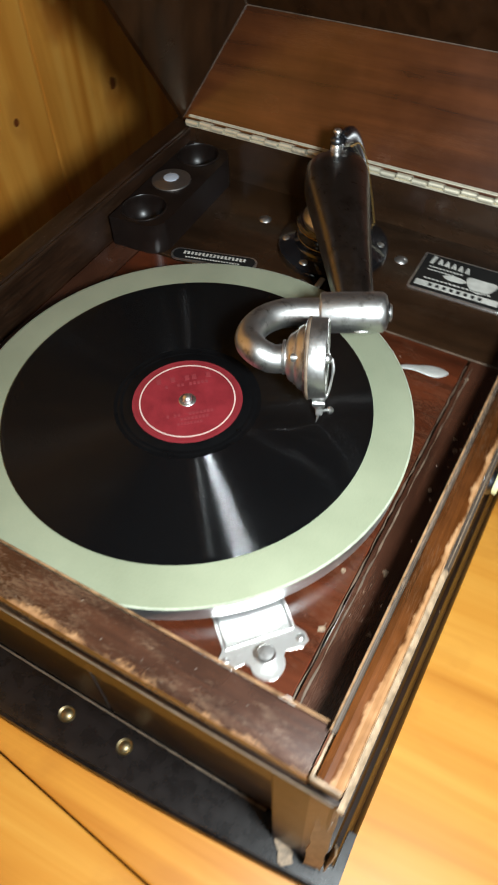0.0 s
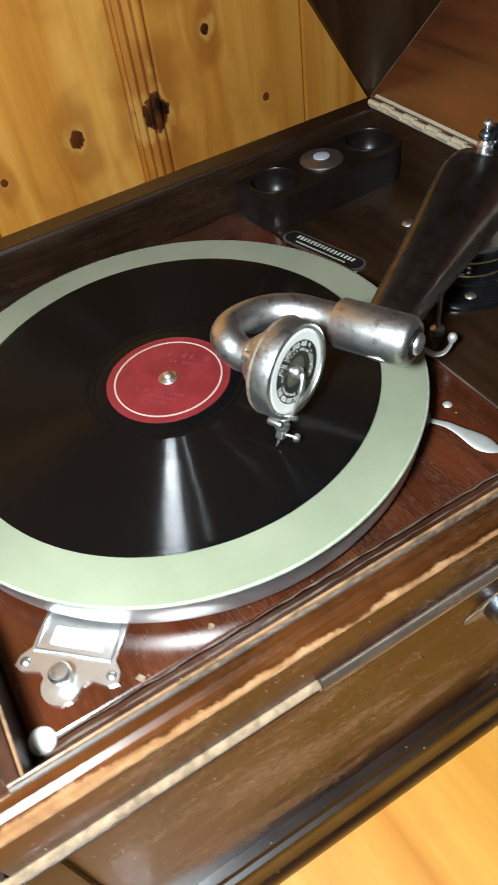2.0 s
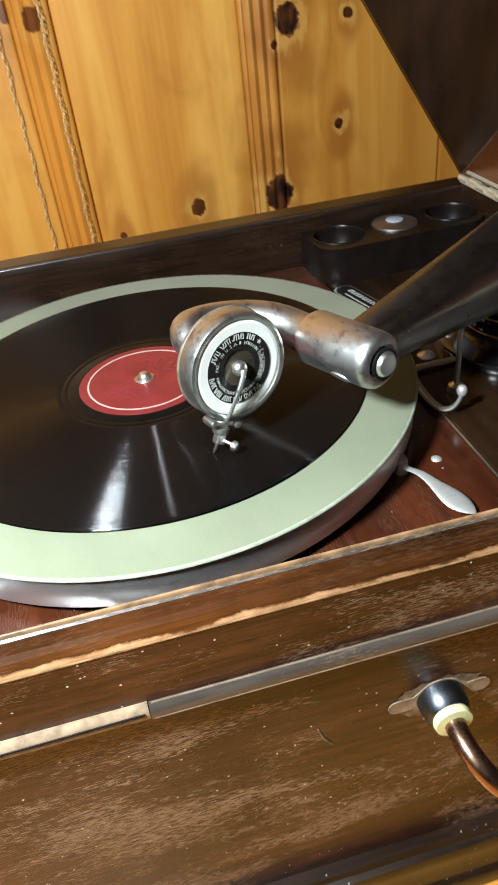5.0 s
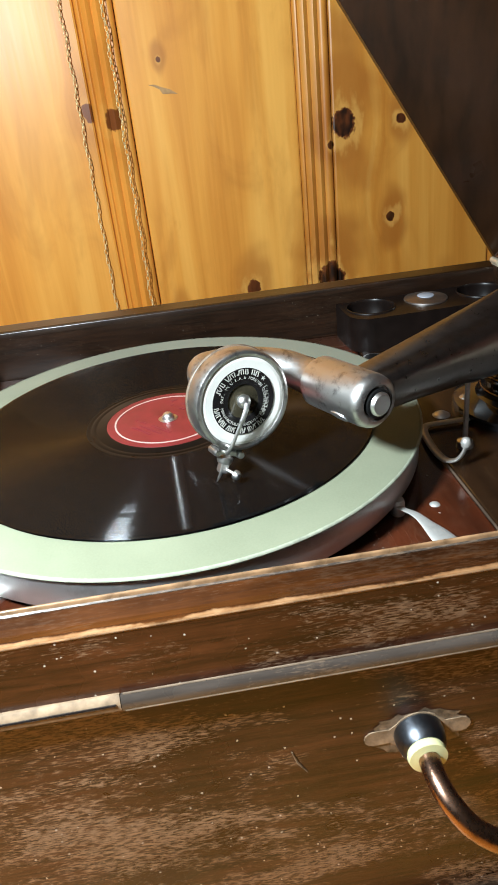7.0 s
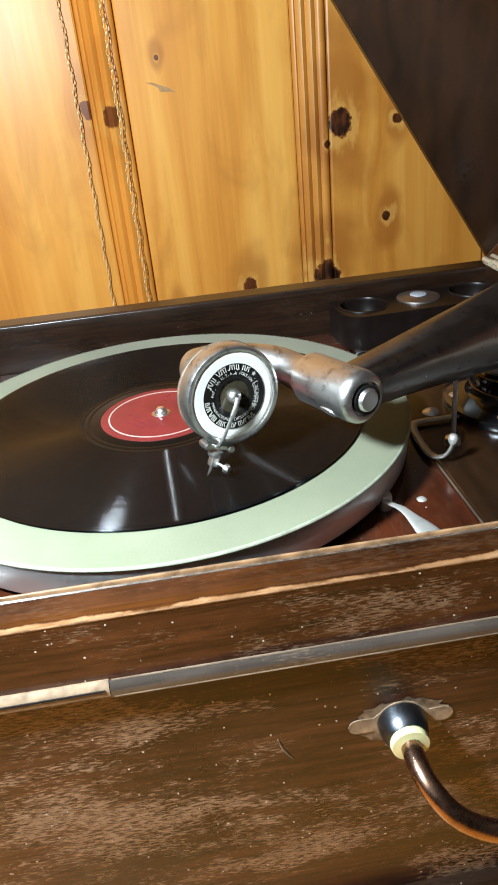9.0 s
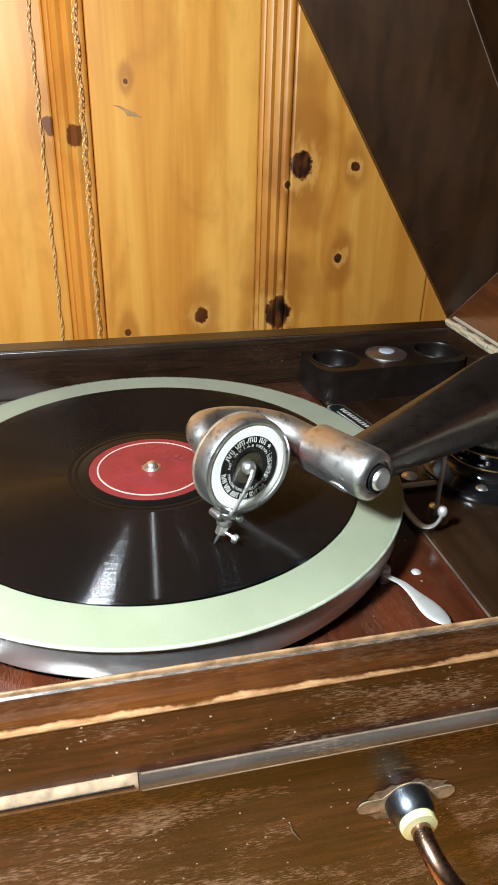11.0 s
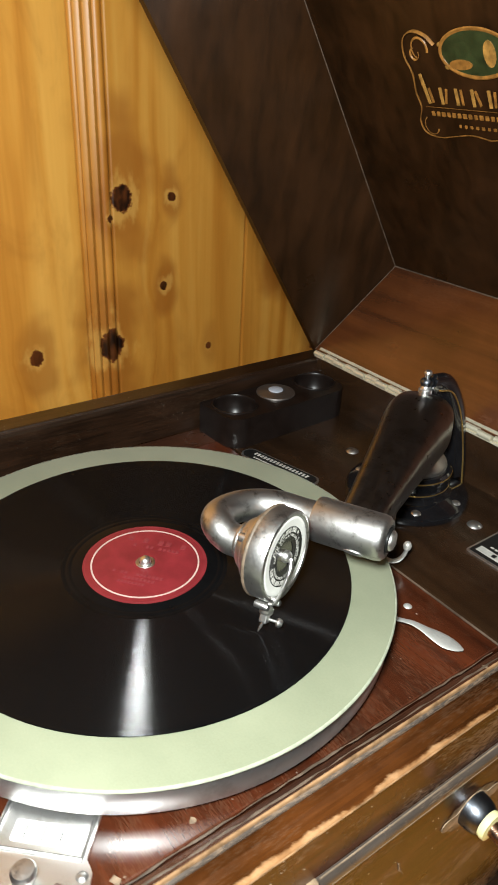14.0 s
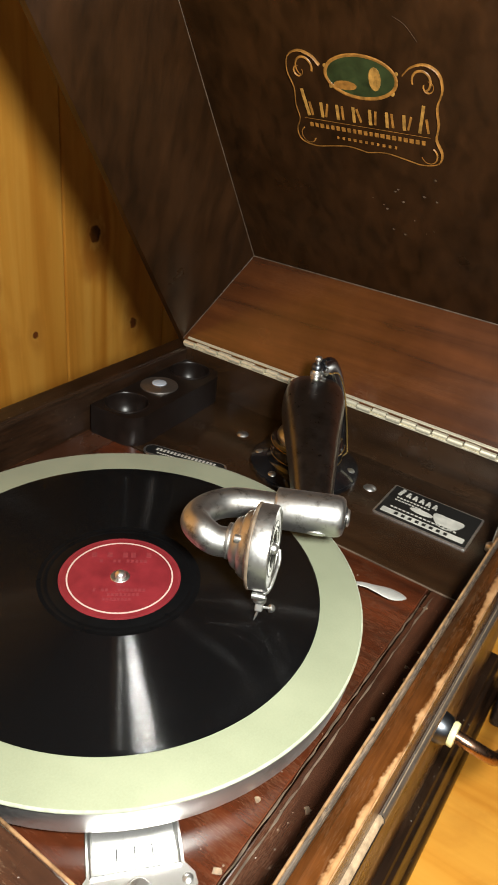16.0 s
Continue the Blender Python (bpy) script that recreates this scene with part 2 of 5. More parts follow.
wood_rim_y = mahogany("worn_rim_along", "y", (0.011, 0.0038, 0.0016), (0.092, 0.0290, 0.0058), 0.24, 0.05, 0.0, wear=("x", 0.1826, 0.0010, 0.010), coat=0.12, figure=0.6, shine=0.32, mottle=2.4)
wood_rim_x = mahogany("worn_rim_across", "x", (0.014, 0.0060, 0.004), (0.062, 0.024, 0.012), 0.27, 0.18, 0.2, wear=("y", 0.1806, 0.0022, 0.022), coat=0.35, figure=0.6, mottle=1.8)
wood_board = mahogany("red_board", "x", (0.019, 0.0052, 0.0024), (0.082, 0.0195, 0.0068), 0.18, 0.06, 0.35, coat=0.6, figure=0.3, flat=(0.7, 0.7, 0), speck=0.09, mottle=1.8)
wood_strip = mahogany("board_strip", "y", (0.020, 0.0078, 0.0044), (0.058, 0.0210, 0.0105), 0.24, 0.03, 0.5, coat=0.45, figure=0.5, flat=(0.8, 0.8, 0), speck=0.08, mottle=1.8)
wood_rear = mahogany("rear_board", "x", (0.010, 0.0052, 0.0027), (0.028, 0.0130, 0.0056), 0.24, 0.03, 0.0, coat=0.3, figure=0.2)
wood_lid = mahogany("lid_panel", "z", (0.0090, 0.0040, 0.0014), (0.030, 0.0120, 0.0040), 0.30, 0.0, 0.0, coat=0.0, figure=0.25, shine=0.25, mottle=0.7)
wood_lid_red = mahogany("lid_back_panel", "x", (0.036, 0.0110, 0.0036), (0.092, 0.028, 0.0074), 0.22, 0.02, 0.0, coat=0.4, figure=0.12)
bare_wood = plain("bare_wood", (0.26, 0.185, 0.115), 0.6, vary=0.5, scale=160)
rubbed_wood = plain("rubbed_wood", (0.16, 0.115, 0.075), 0.5, vary=0.7, scale=260)
bare_tan = plain("bead_wood", (0.215, 0.125, 0.062), 0.28, vary=0.6, scale=90, coat=0.5)
# Pale tan for thin lines, among them the side moulding's painted highlights.
pale_line = plain("joint_line", (0.17, 0.125, 0.085), 0.5, vary=0.4)
joint_dim = plain("dim_joint_line", (0.085, 0.060, 0.042), 0.45, vary=0.5)
black_wood = plain("black_stain", (0.009, 0.0065, 0.006), 0.28, vary=0.4, coat=0.3)
cup_black = plain("black_cup", (0.008, 0.005, 0.004), 0.34, vary=0.3)
cup_black.node_tree.nodes["Principled BSDF"].inputs["Specular IOR Level"].default_value = 0.3
lid_grey = metal("dull_grey_lid", (0.34, 0.31, 0.29), 0.4, (0.2, 0.17, 0.15), 0.5, 60)
enamel = plain("black_enamel", (0.006, 0.006, 0.007), 0.14, vary=0.3, coat=0.6)
nickel = metal("worn_nickel", (0.62, 0.61, 0.595), 0.34, (0.21, 0.195, 0.18), 0.85, 85)
lever_nickel = metal("dull_lever_nickel", (0.52, 0.51, 0.48), 0.42, (0.35, 0.33, 0.3), 0.4, 120)
lever_nickel.node_tree.nodes["Principled BSDF"].inputs["Metallic"].default_value = 0.5
nickel_bright = metal("bright_nickel", (0.92, 0.91, 0.89), 0.32, (0.5, 0.45, 0.38), 0.3, 90)
nickel_arm = metal("dull_arm_plate", (0.24, 0.225, 0.215), 0.27, (0.10, 0.09, 0.085), 0.5, 30)
socket_steel = metal("blued_steel", (0.13, 0.14, 0.16), 0.32, (0.06, 0.06, 0.065), 0.5, 90)
rubber = plain("old_rubber", (0.13, 0.095, 0.065), 0.5, vary=0.4, scale=200)
button_white = plain("pale_button", (0.33, 0.36, 0.42), 0.3, vary=0.2)
felt_worn = plain("felt_cut_edge", (0.30, 0.32, 0.235), 0.9, vary=0.25, scale=200)
steel = metal("platter_steel", (0.72, 0.72, 0.72), 0.38, (0.35, 0.33, 0.3), 0.3, 60)
brass = metal("worn_brass", (0.66, 0.61, 0.47), 0.42, (0.36, 0.32, 0.25), 0.6, 90)
brass.node_tree.nodes["Principled BSDF"].inputs["Metallic"].default_value = 0.6
chain_gold = metal("chain_gold", (0.86, 0.66, 0.32), 0.4, (0.3, 0.18, 0.06), 0.4, 120)
chain_gold.node_tree.nodes["Principled BSDF"].inputs["Metallic"].default_value = 0.5
dull_brass = metal("dull_brass", (0.34, 0.27, 0.15), 0.4, (0.15, 0.11, 0.06), 0.6, 90)
gold_line = metal("gold_stripe", (0.75, 0.50, 0.17), 0.35, (0.4, 0.25, 0.1), 0.4, 90)
copper_rod = metal("crank_copper", (0.36, 0.22, 0.15), 0.24, (0.14, 0.08, 0.05), 0.6, 60)
cream_ring = plain("cream_washer", (0.72, 0.70, 0.36), 0.45)
white_ring = plain("white_enamel", (0.80, 0.79, 0.74), 0.35, vary=0.04)
disc_black = plain("disc_black", (0.012, 0.011, 0.011), 0.25, vary=0.3)
mica = plain("mica_diaphragm", (0.055, 0.048, 0.030), 0.16, vary=0.6, scale=40, coat=0.8)
ink_silver = plain("lettering_silver", (0.44, 0.43, 0.39), 0.4, vary=0.25)
gouge_tan = plain("gouge_tan", (0.46, 0.26, 0.085), 0.5, vary=0.3)
decal_gold = plain("decal_gold", (0.20, 0.088, 0.016), 0.45, vary=0.5, scale=220)
decal_pale = plain("decal_pale_gold", (0.25, 0.130, 0.028), 0.45, vary=0.5, scale=220)
decal_green = plain("decal_green", (0.018, 0.026, 0.008), 0.4, vary=0.5, scale=90)
plate_black = plain("plate_black", (0.008, 0.008, 0.008), 0.35)
label_red = plain("label_red", (0.155, 0.014, 0.019), 0.38, vary=0.25, scale=60)
label_line = plain("label_pale_ink", (0.46, 0.34, 0.30), 0.5)
label_ink = plain("label_faint_ink", (0.175, 0.023, 0.028), 0.5)

felt, nt, b = nodes_of("green_felt")
fuzz = noise_node(nt, place_node(nt), 900.0, 3, 0.7)
blot = noise_node(nt, place_node(nt), 16.0, 3, 0.5)
mixed = math_node(nt, "ADD", math_node(nt, "MULTIPLY", fuzz, 0.25), math_node(nt, "MULTIPLY", blot, 0.75))
nt.links.new(ramp_node(nt, mixed, [(0.35, (0.172, 0.187, 0.119)), (0.65, (0.224, 0.239, 0.157))]), b.inputs["Base Color"])
b.inputs["Roughness"].default_value = 0.95
b.inputs["Sheen Weight"].default_value = 0.1
bump_node(nt, b, fuzz, 0.15, 0.0004)

shellac, nt, b = nodes_of("black_shellac")
b.inputs["Base Color"].default_value = (0.003, 0.003, 0.0033, 1)
b.inputs["Specular IOR Level"].default_value = 0.21
dust = noise_node(nt, place_node(nt), 40.0, 5, 0.7)
nt.links.new(math_node(nt, "MULTIPLY_ADD", dust, 0.06, 0.085), b.inputs["Roughness"])
# Groove walls: the normal leans in and out along the radius.
geo = nt.nodes.new("ShaderNodeNewGeometry")
sep = nt.nodes.new("ShaderNodeSeparateXYZ")
nt.links.new(geo.outputs["Position"], sep.inputs[0])
gx, gy = sep.outputs[0], sep.outputs[1]
rad = math_node(nt, "SQRT", math_node(nt, "ADD", math_node(nt, "MULTIPLY", gx, gx), math_node(nt, "MULTIPLY", gy, gy)))
lean = math_node(nt, "SINE", math_node(nt, "MULTIPLY", rad, 2 * math.pi / 0.00011))
ring_vec = nt.nodes.new("ShaderNodeCombineXYZ")
nt.links.new(math_node(nt, "MULTIPLY", rad, 900), ring_vec.inputs[0])
ring_noise = noise_node(nt, ring_vec.outputs[0], 1.0, 3, 0.6)
lean = math_node(nt, "MULTIPLY", lean, math_node(nt, "MULTIPLY_ADD", ring_noise, 1.0, 0.40))
over_r = math_node(nt, "DIVIDE", lean, rad)
tilt = nt.nodes.new("ShaderNodeCombineXYZ")
nt.links.new(math_node(nt, "MULTIPLY", gx, over_r), tilt.inputs[0])
nt.links.new(math_node(nt, "MULTIPLY", gy, over_r), tilt.inputs[1])
tilt.inputs[2].default_value = 1.0
unit = nt.nodes.new("ShaderNodeVectorMath")
unit.operation = "NORMALIZE"
nt.links.new(tilt.outputs[0], unit.inputs[0])
nt.links.new(unit.outputs[0], b.inputs["Normal"])

shellac_plain = plain("run_out_shellac", (0.003, 0.003, 0.0033), 0.3, vary=0.2)
shellac_plain.node_tree.nodes["Principled BSDF"].inputs["Specular IOR Level"].default_value = 0.10

# Knots of the wall boards: across, height, size, darkness.
KNOTS = [(0.270, 1.117, 0.0165, 1.0), (0.247, 0.928, 0.020, 1.0), (0.140, 0.932, 0.010, 0.85), (0.329, 1.0, 0.0065, 1.0),
         (0.343, 1.115, 0.0065, 0.95), (0.056, 1.206, 0.003, 0.8), (0.405, 0.898, 0.006, 0.5), (0.531, 1.024, 0.013, 1.0),
         (0.042, 0.915, 0.005, 0.7), (-0.03, 1.16, 0.010, 0.5), (0.252, 1.094, 0.005, 0.85), (0.70, 1.15, 0.014, 0.9),
         (0.62, 0.86, 0.010, 0.7), (-0.32, 1.05, 0.013, 0.8)]
pine_wall = pine("knotty_pine_wall", "y", "z", KNOTS)
pine_trim = pine("pine_moulding", "y", "z", [(0.270, 1.117, 0.0165, 1.0), (0.252, 1.094, 0.005, 0.85), (0.247, 0.928, 0.022, 1.0), (-0.004, 1.15, 0.012, 0.4)], (0.90, 0.80, 0.68))
pine_table = pine("pine_table", "y", "x", [(-0.35, 0.35, 0.012, 0.4), (0.10, 0.62, 0.014, 0.6)], (0.77, 0.74, 0.62), 0.42)
room_paint = plain("room_wall_paint", (0.19, 0.165, 0.14), 0.7, scale=6)
room_ceiling = plain("ceiling_paint", (0.45, 0.42, 0.37), 0.8, scale=6)
room_floor = plain("floor_boards", (0.16, 0.09, 0.05), 0.5, vary=0.3, scale=9)


# ---- building helpers ----
def part(name, bm, material, parent=None, label="", smooth=0.0):
    """Links a bmesh as one mesh object, under a thing or a part."""
    me = bpy.data.meshes.new(name)
    if smooth:
        for f in bm.faces:
            f.smooth = True
        for e in bm.edges:
            if len(e.link_faces) == 2 and e.calc_face_angle(0.0) > radians(smooth):
                e.smooth = False
    bm.to_mesh(me)
    bm.free()
    me.materials.append(material)
    ob = new(name, me)
    if parent is not None:
        ob.parent = parent
        ob.matrix_parent_inverse = parent.matrix_basis.inverted()
        if parent.parent is not None:
            ob.matrix_parent_inverse = Matrix()
    if label:
        ob["label"] = label
    return ob


def empty(name, at, label, category, group="", kind=""):
    ob = new(name)
    ob.matrix_basis = Matrix.Translation(at)
    return tagged(ob, label, category, group, kind)


def add_box(bm, x0, x1, y0, y1, z0, z1, bevel=0.0, seg=2, m=None):
    vs = [bm.verts.new((x, y, z)) for x in (x0, x1) for y in (y0, y1) for z in (z0, z1)]
    fs = [bm.faces.new([vs[i] for i in q]) for q in ((0, 1, 3, 2), (4, 6, 7, 5), (0, 4, 5, 1), (2, 3, 7, 6), (0, 2, 6, 4), (1, 5, 7, 3))]
    if bevel:
        es = list({e for f in fs for e in f.edges})
        out = bmesh.ops.bevel(bm, geom=es, offset=bevel, segments=seg, affect="EDGES", profile=0.5)
        vs = list({v for f in out["faces"] for v in f.verts} | {v for v in vs if v.is_valid})
    if m is not None:
        bmesh.ops.transform(bm, matrix=m, verts=[v for v in vs if v.is_valid])
    return bm


def box(*size, bevel=0.0, seg=2, m=None):
    return add_box(bmesh.new(), *size, bevel=bevel, seg=seg, m=m)


def add_lathe(bm, profile, seg=48, m=None, closed=False):
    """Turns (radius, height) points about z. A radius of 0 closes the end."""
    m = m or Matrix()
    rings = []
    for r, z in profile:
        if r <= 1e-6:
            rings.append([bm.verts.new(m @ Vector((0, 0, z)))])
        else:
            rings.append([bm.verts.new(m @ Vector((r * math.cos(2 * math.pi * i / seg), r * math.sin(2 * math.pi * i / seg), z))) for i in range(seg)])
    pairs = list(zip(rings, rings[1:])) + ([(rings[-1], rings[0])] if closed else [])
    for a, c in pairs:
        for i in range(seg):
            j = (i + 1) % seg
            if len(a) == 1 and len(c) > 1:
                bm.faces.new((a[0], c[i], c[j]))
            elif len(c) == 1 and len(a) > 1:
                bm.faces.new((a[i], a[j], c[0]))
            elif len(a) > 1:
                bm.faces.new((a[i], a[j], c[j], c[i]))
    bmesh.ops.recalc_face_normals(bm, faces=bm.faces)
    return bm


def lathe(profile, seg=48, m=None, closed=False):
    return add_lathe(bmesh.new(), profile, seg, m, closed)


def spline(points, steps=6):
    """Catmull-Rom through the points."""
    p = [Vector(q) for q in points]
    p = [2 * p[0] - p[1], *p, 2 * p[-1] - p[-2]]
    out = []
    for a, b, c, d in zip(p, p[1:], p[2:], p[3:]):
        for i in range(steps):
            t = i / steps
            out.append(0.5 * (2 * b + (c - a) * t + (2 * a - 5 * b + 4 * c - d) * t * t + (3 * b - a - 3 * c + d) * t ** 3))
    return out + [p[-2]]


def add_tube(bm, points, radii, seg=16, flat=1.0, caps=True):
    """A tube through points; radii: one, or one for each; flat squeezes it across its level axis."""
    pts = [Vector(q) for q in points]
    if isinstance(radii, (int, float)):
        radii = [radii] * len(pts)
    rings, side = [], None
    for i, p in enumerate(pts):
        way = (pts[min(i + 1, len(pts) - 1)] - pts[max(i - 1, 0)]).normalized()
        if side is None:
            side = way.cross(Vector((0, 0, 1)))
            side = side.normalized() if side.length > 0.1 else Vector((1, 0, 0))
        side = (side - way * side.dot(way)).normalized()
        over = side.cross(way).normalized()
        rings.append([bm.verts.new(p + radii[i] * (side * math.cos(a) + over * flat * math.sin(a))) for a in (2 * math.pi * k / seg for k in range(seg))])
    for a, c in zip(rings, rings[1:]):
        for i in range(seg):
            j = (i + 1) % seg
            bm.faces.new((a[i], a[j], c[j], c[i]))
    if caps:
        bm.faces.new(list(reversed(rings[0])))
        bm.faces.new(rings[-1])
    bmesh.ops.recalc_face_normals(bm, faces=bm.faces)
    return bm


def tube(points, radii, seg=16, flat=1.0, caps=True):
    return add_tube(bmesh.new(), points, radii, seg, flat, caps)


def add_sweep(bm, profile, axis, a, c, m=None):
    """A closed profile drawn along x or y from a to c. Profile points are (across, height)."""
    make = (lambda s, u, z: (u, s, z)) if axis == "y" else (lambda s, u, z: (s, u, z))
    ends = [[bm.verts.new(make(s, u, z)) for u, z in profile] for s in (a, c)]
    n = len(profile)
    for i in range(n):
        j = (i + 1) % n
        bm.faces.new((ends[0][i], ends[0][j], ends[1][j], ends[1][i]))
    bm.faces.new(list(reversed(ends[0])))
    bm.faces.new(ends[1])
    bmesh.ops.recalc_face_normals(bm, faces=bm.faces)
    return bm


def sweep(profile, axis, a, c):
    return add_sweep(bmesh.new(), profile, axis, a, c)


def add_plate(bm, outline, z0, z1, m=None):
    """A flat outline (x, y) with thickness."""
    m = m or Matrix()
    low = [bm.verts.new(m @ Vector((x, y, z0))) for x, y in outline]
    top = [bm.verts.new(m @ Vector((x, y, z1))) for x, y in outline]
    n = len(outline)
    for i in range(n):
        bm.faces.new((low[i], low[(i + 1) % n], top[(i + 1) % n], top[i]))
    bm.faces.new(list(reversed(low)))
    bm.faces.new(top)
    bmesh.ops.recalc_face_normals(bm, faces=bm.faces)
    return bm


def plate(outline, z0, z1, m=None):
    return add_plate(bmesh.new(), outline, z0, z1, m)


def arc(cx, cy, r, a0, a1, n=10):
    return [(cx + r * math.cos(radians(a0 + (a1 - a0) * i / n)), cy + r * math.sin(radians(a0 + (a1 - a0) * i / n))) for i in range(n + 1)]


def round_rect(w, h, r, n=5):
    out = []
    for cx, cy, a in ((w - r, h - r, 0), (-w + r, h - r, 90), (-w + r, -h + r, 180), (w - r, -h + r, 270)):
        out += arc(cx, cy, r, a, a + 90, n)
    return out


def screw_head(at, r, m_turn, parent, material, name="screw"):
    m = Matrix.Translation(at) @ m_turn
    bm = lathe([(0, r * 0.42), (r * 0.5, r * 0.36), (r * 0.9, r * 0.12), (r, 0)], 20, m)
    part(name, bm, material, parent, smooth=40)


def axis_turn(way, up=(0, 0, 1)):
    """A turn that takes z to the given way."""
    return Vector(way).to_track_quat("Z", "Y").to_matrix().to_4x4()


# ---- the room ----
def tag_structure(ob, label, category):
    return tagged(ob, label, category, kind="structure")


WALL = -0.511
tag_structure(part("floor", box(-0.75, 3.2, -3.0, 2.6, -0.1, 0.0), room_floor), "dark brown boarded floor of the room", "floor")
tag_structure(part("ceiling", box(-0.75, 3.2, -3.0, 2.6, 2.4, 2.5), room_ceiling), "pale painted ceiling of the room", "ceiling")
tag_structure(part("wall_east", box(3.2, 3.3, -3.0, 2.6, 0.0, 2.4), room_paint), "plain brown wall across the room", "wall")
tag_structure(part("wall_south", box(-0.75, 3.2, -3.1, -3.0, 0.0, 2.4), room_paint), "plain brown wall behind the lens", "wall")
tag_structure(part("wall_north", box(-0.75, 3.2, 2.6, 2.7, 0.0, 2.4), room_paint), "plain brown wall beyond the open lid", "wall")
wall_west = tag_structure(part("wall_west", box(-0.75, WALL - 0.02, -3.0, 2.6, 0.0, 2.4), room_paint),
                          "varnished knotty pine board wall with moulded joints", "wall")

# ---- the table under the machine ----
TABLE_TOP = 0.762
table = empty("table", (0.18, 0.0, 0.0), "pale varnished pine table of wide boards", "table")
turn_table = Matrix.Translation((0.18, 0, 0)) @ Matrix.Rotation(radians(-8.5), 4, "Z")
edges = [-0.62, -0.44, -0.255, 0.30, 0.44]
for y0, y1 in zip(edges, edges[1:]):
    part("plank", box(-0.52, 0.72, y0 + 0.0006, y1 - 0.0006, TABLE_TOP - 0.03, TABLE_TOP - random.uniform(0, 0.0006), bevel=0.002, m=turn_table), pine_table, table)
for lx in (-0.44, 0.64):
    for ly in (-0.52, 0.34):
        part("leg", box(lx - 0.035, lx + 0.035, ly - 0.035, ly + 0.035, 0.0, TABLE_TOP - 0.03, bevel=0.006, m=turn_table), pine_table, table)
for ly in (-0.56, 0.37):
    part("apron", box(-0.40, 0.60, ly, ly + 0.02, TABLE_TOP - 0.13, TABLE_TOP - 0.03, bevel=0.003, m=turn_table), pine_table, table)

# ---- the machine's cabinet ----
BACK, FRONT = 0.297, -0.155
machine = empty("gramophone", (0.0, 0.06, TABLE_TOP), "old table gramophone in worn dark mahogany with its lid open", "gramophone")

for s in (1, -1):
    def prof(points):
        return [(s * x, z) for x, z in points]
    part("side_panel", sweep(prof([(0.1735, 0.79), (0.1875, 0.79), (0.1875, 0.972), (0.1735, 0.972)]), "y", -0.180, 0.312), wood_side, machine)
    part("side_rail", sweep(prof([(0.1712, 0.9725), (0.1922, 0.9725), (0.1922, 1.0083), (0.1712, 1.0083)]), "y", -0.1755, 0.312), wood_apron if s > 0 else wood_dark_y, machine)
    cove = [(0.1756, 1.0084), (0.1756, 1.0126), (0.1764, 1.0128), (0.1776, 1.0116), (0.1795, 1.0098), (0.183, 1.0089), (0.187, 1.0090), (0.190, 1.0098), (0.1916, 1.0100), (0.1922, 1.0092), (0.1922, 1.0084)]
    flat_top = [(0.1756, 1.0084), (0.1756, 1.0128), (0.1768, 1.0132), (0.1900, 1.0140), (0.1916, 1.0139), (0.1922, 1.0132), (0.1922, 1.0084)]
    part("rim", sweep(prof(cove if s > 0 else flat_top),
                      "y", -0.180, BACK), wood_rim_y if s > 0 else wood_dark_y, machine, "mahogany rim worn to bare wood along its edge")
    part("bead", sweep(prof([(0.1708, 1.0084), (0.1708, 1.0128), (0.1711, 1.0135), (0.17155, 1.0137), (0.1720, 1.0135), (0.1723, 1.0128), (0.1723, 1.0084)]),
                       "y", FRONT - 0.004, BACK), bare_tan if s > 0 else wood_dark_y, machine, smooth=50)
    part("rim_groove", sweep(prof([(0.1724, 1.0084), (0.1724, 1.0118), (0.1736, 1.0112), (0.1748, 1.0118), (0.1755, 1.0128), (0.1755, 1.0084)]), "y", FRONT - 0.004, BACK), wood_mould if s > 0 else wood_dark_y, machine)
    # The half-round moulding has lost its stain at the front.
    nose = [(0.1925, 0.9728), (0.1950, 0.9731), (0.1968, 0.9735), (0.1974, 0.9762), (0.1966, 0.9786), (0.1948, 0.9802), (0.1925, 0.9796)]
    cut = -0.034 if s > 0 else -0.185
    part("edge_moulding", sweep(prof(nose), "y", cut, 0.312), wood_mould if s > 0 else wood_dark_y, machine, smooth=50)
    if s > 0:
        part("bare_moulding", sweep(prof([(x - 0.0006, z) for x, z in nose]), "y", -0.1815, cut - 0.0004), bare_wood, machine, "moulding stripped to pale bare wood", smooth=50)
    part("base_moulding", sweep(prof([(0.176, 0.7622), (0.2115, 0.7622), (0.2115, 0.7705), (0.2095, 0.7735), (0.2065, 0.7755), (0.2045, 0.781), (0.2035, 0.788),
                                      (0.2035, 0.7925), (0.2015, 0.7955), (0.1975, 0.7965), (0.1955, 0.799), (0.176, 0.799)]), "y", -0.176, 0.316), wood_dark_y, machine, smooth=35)
    part("corner_post", box(*sorted((s * 0.150, s * 0.1922)), -0.1795, -0.160, 0.786, 0.972, bevel=0.002), wood_front, machine)

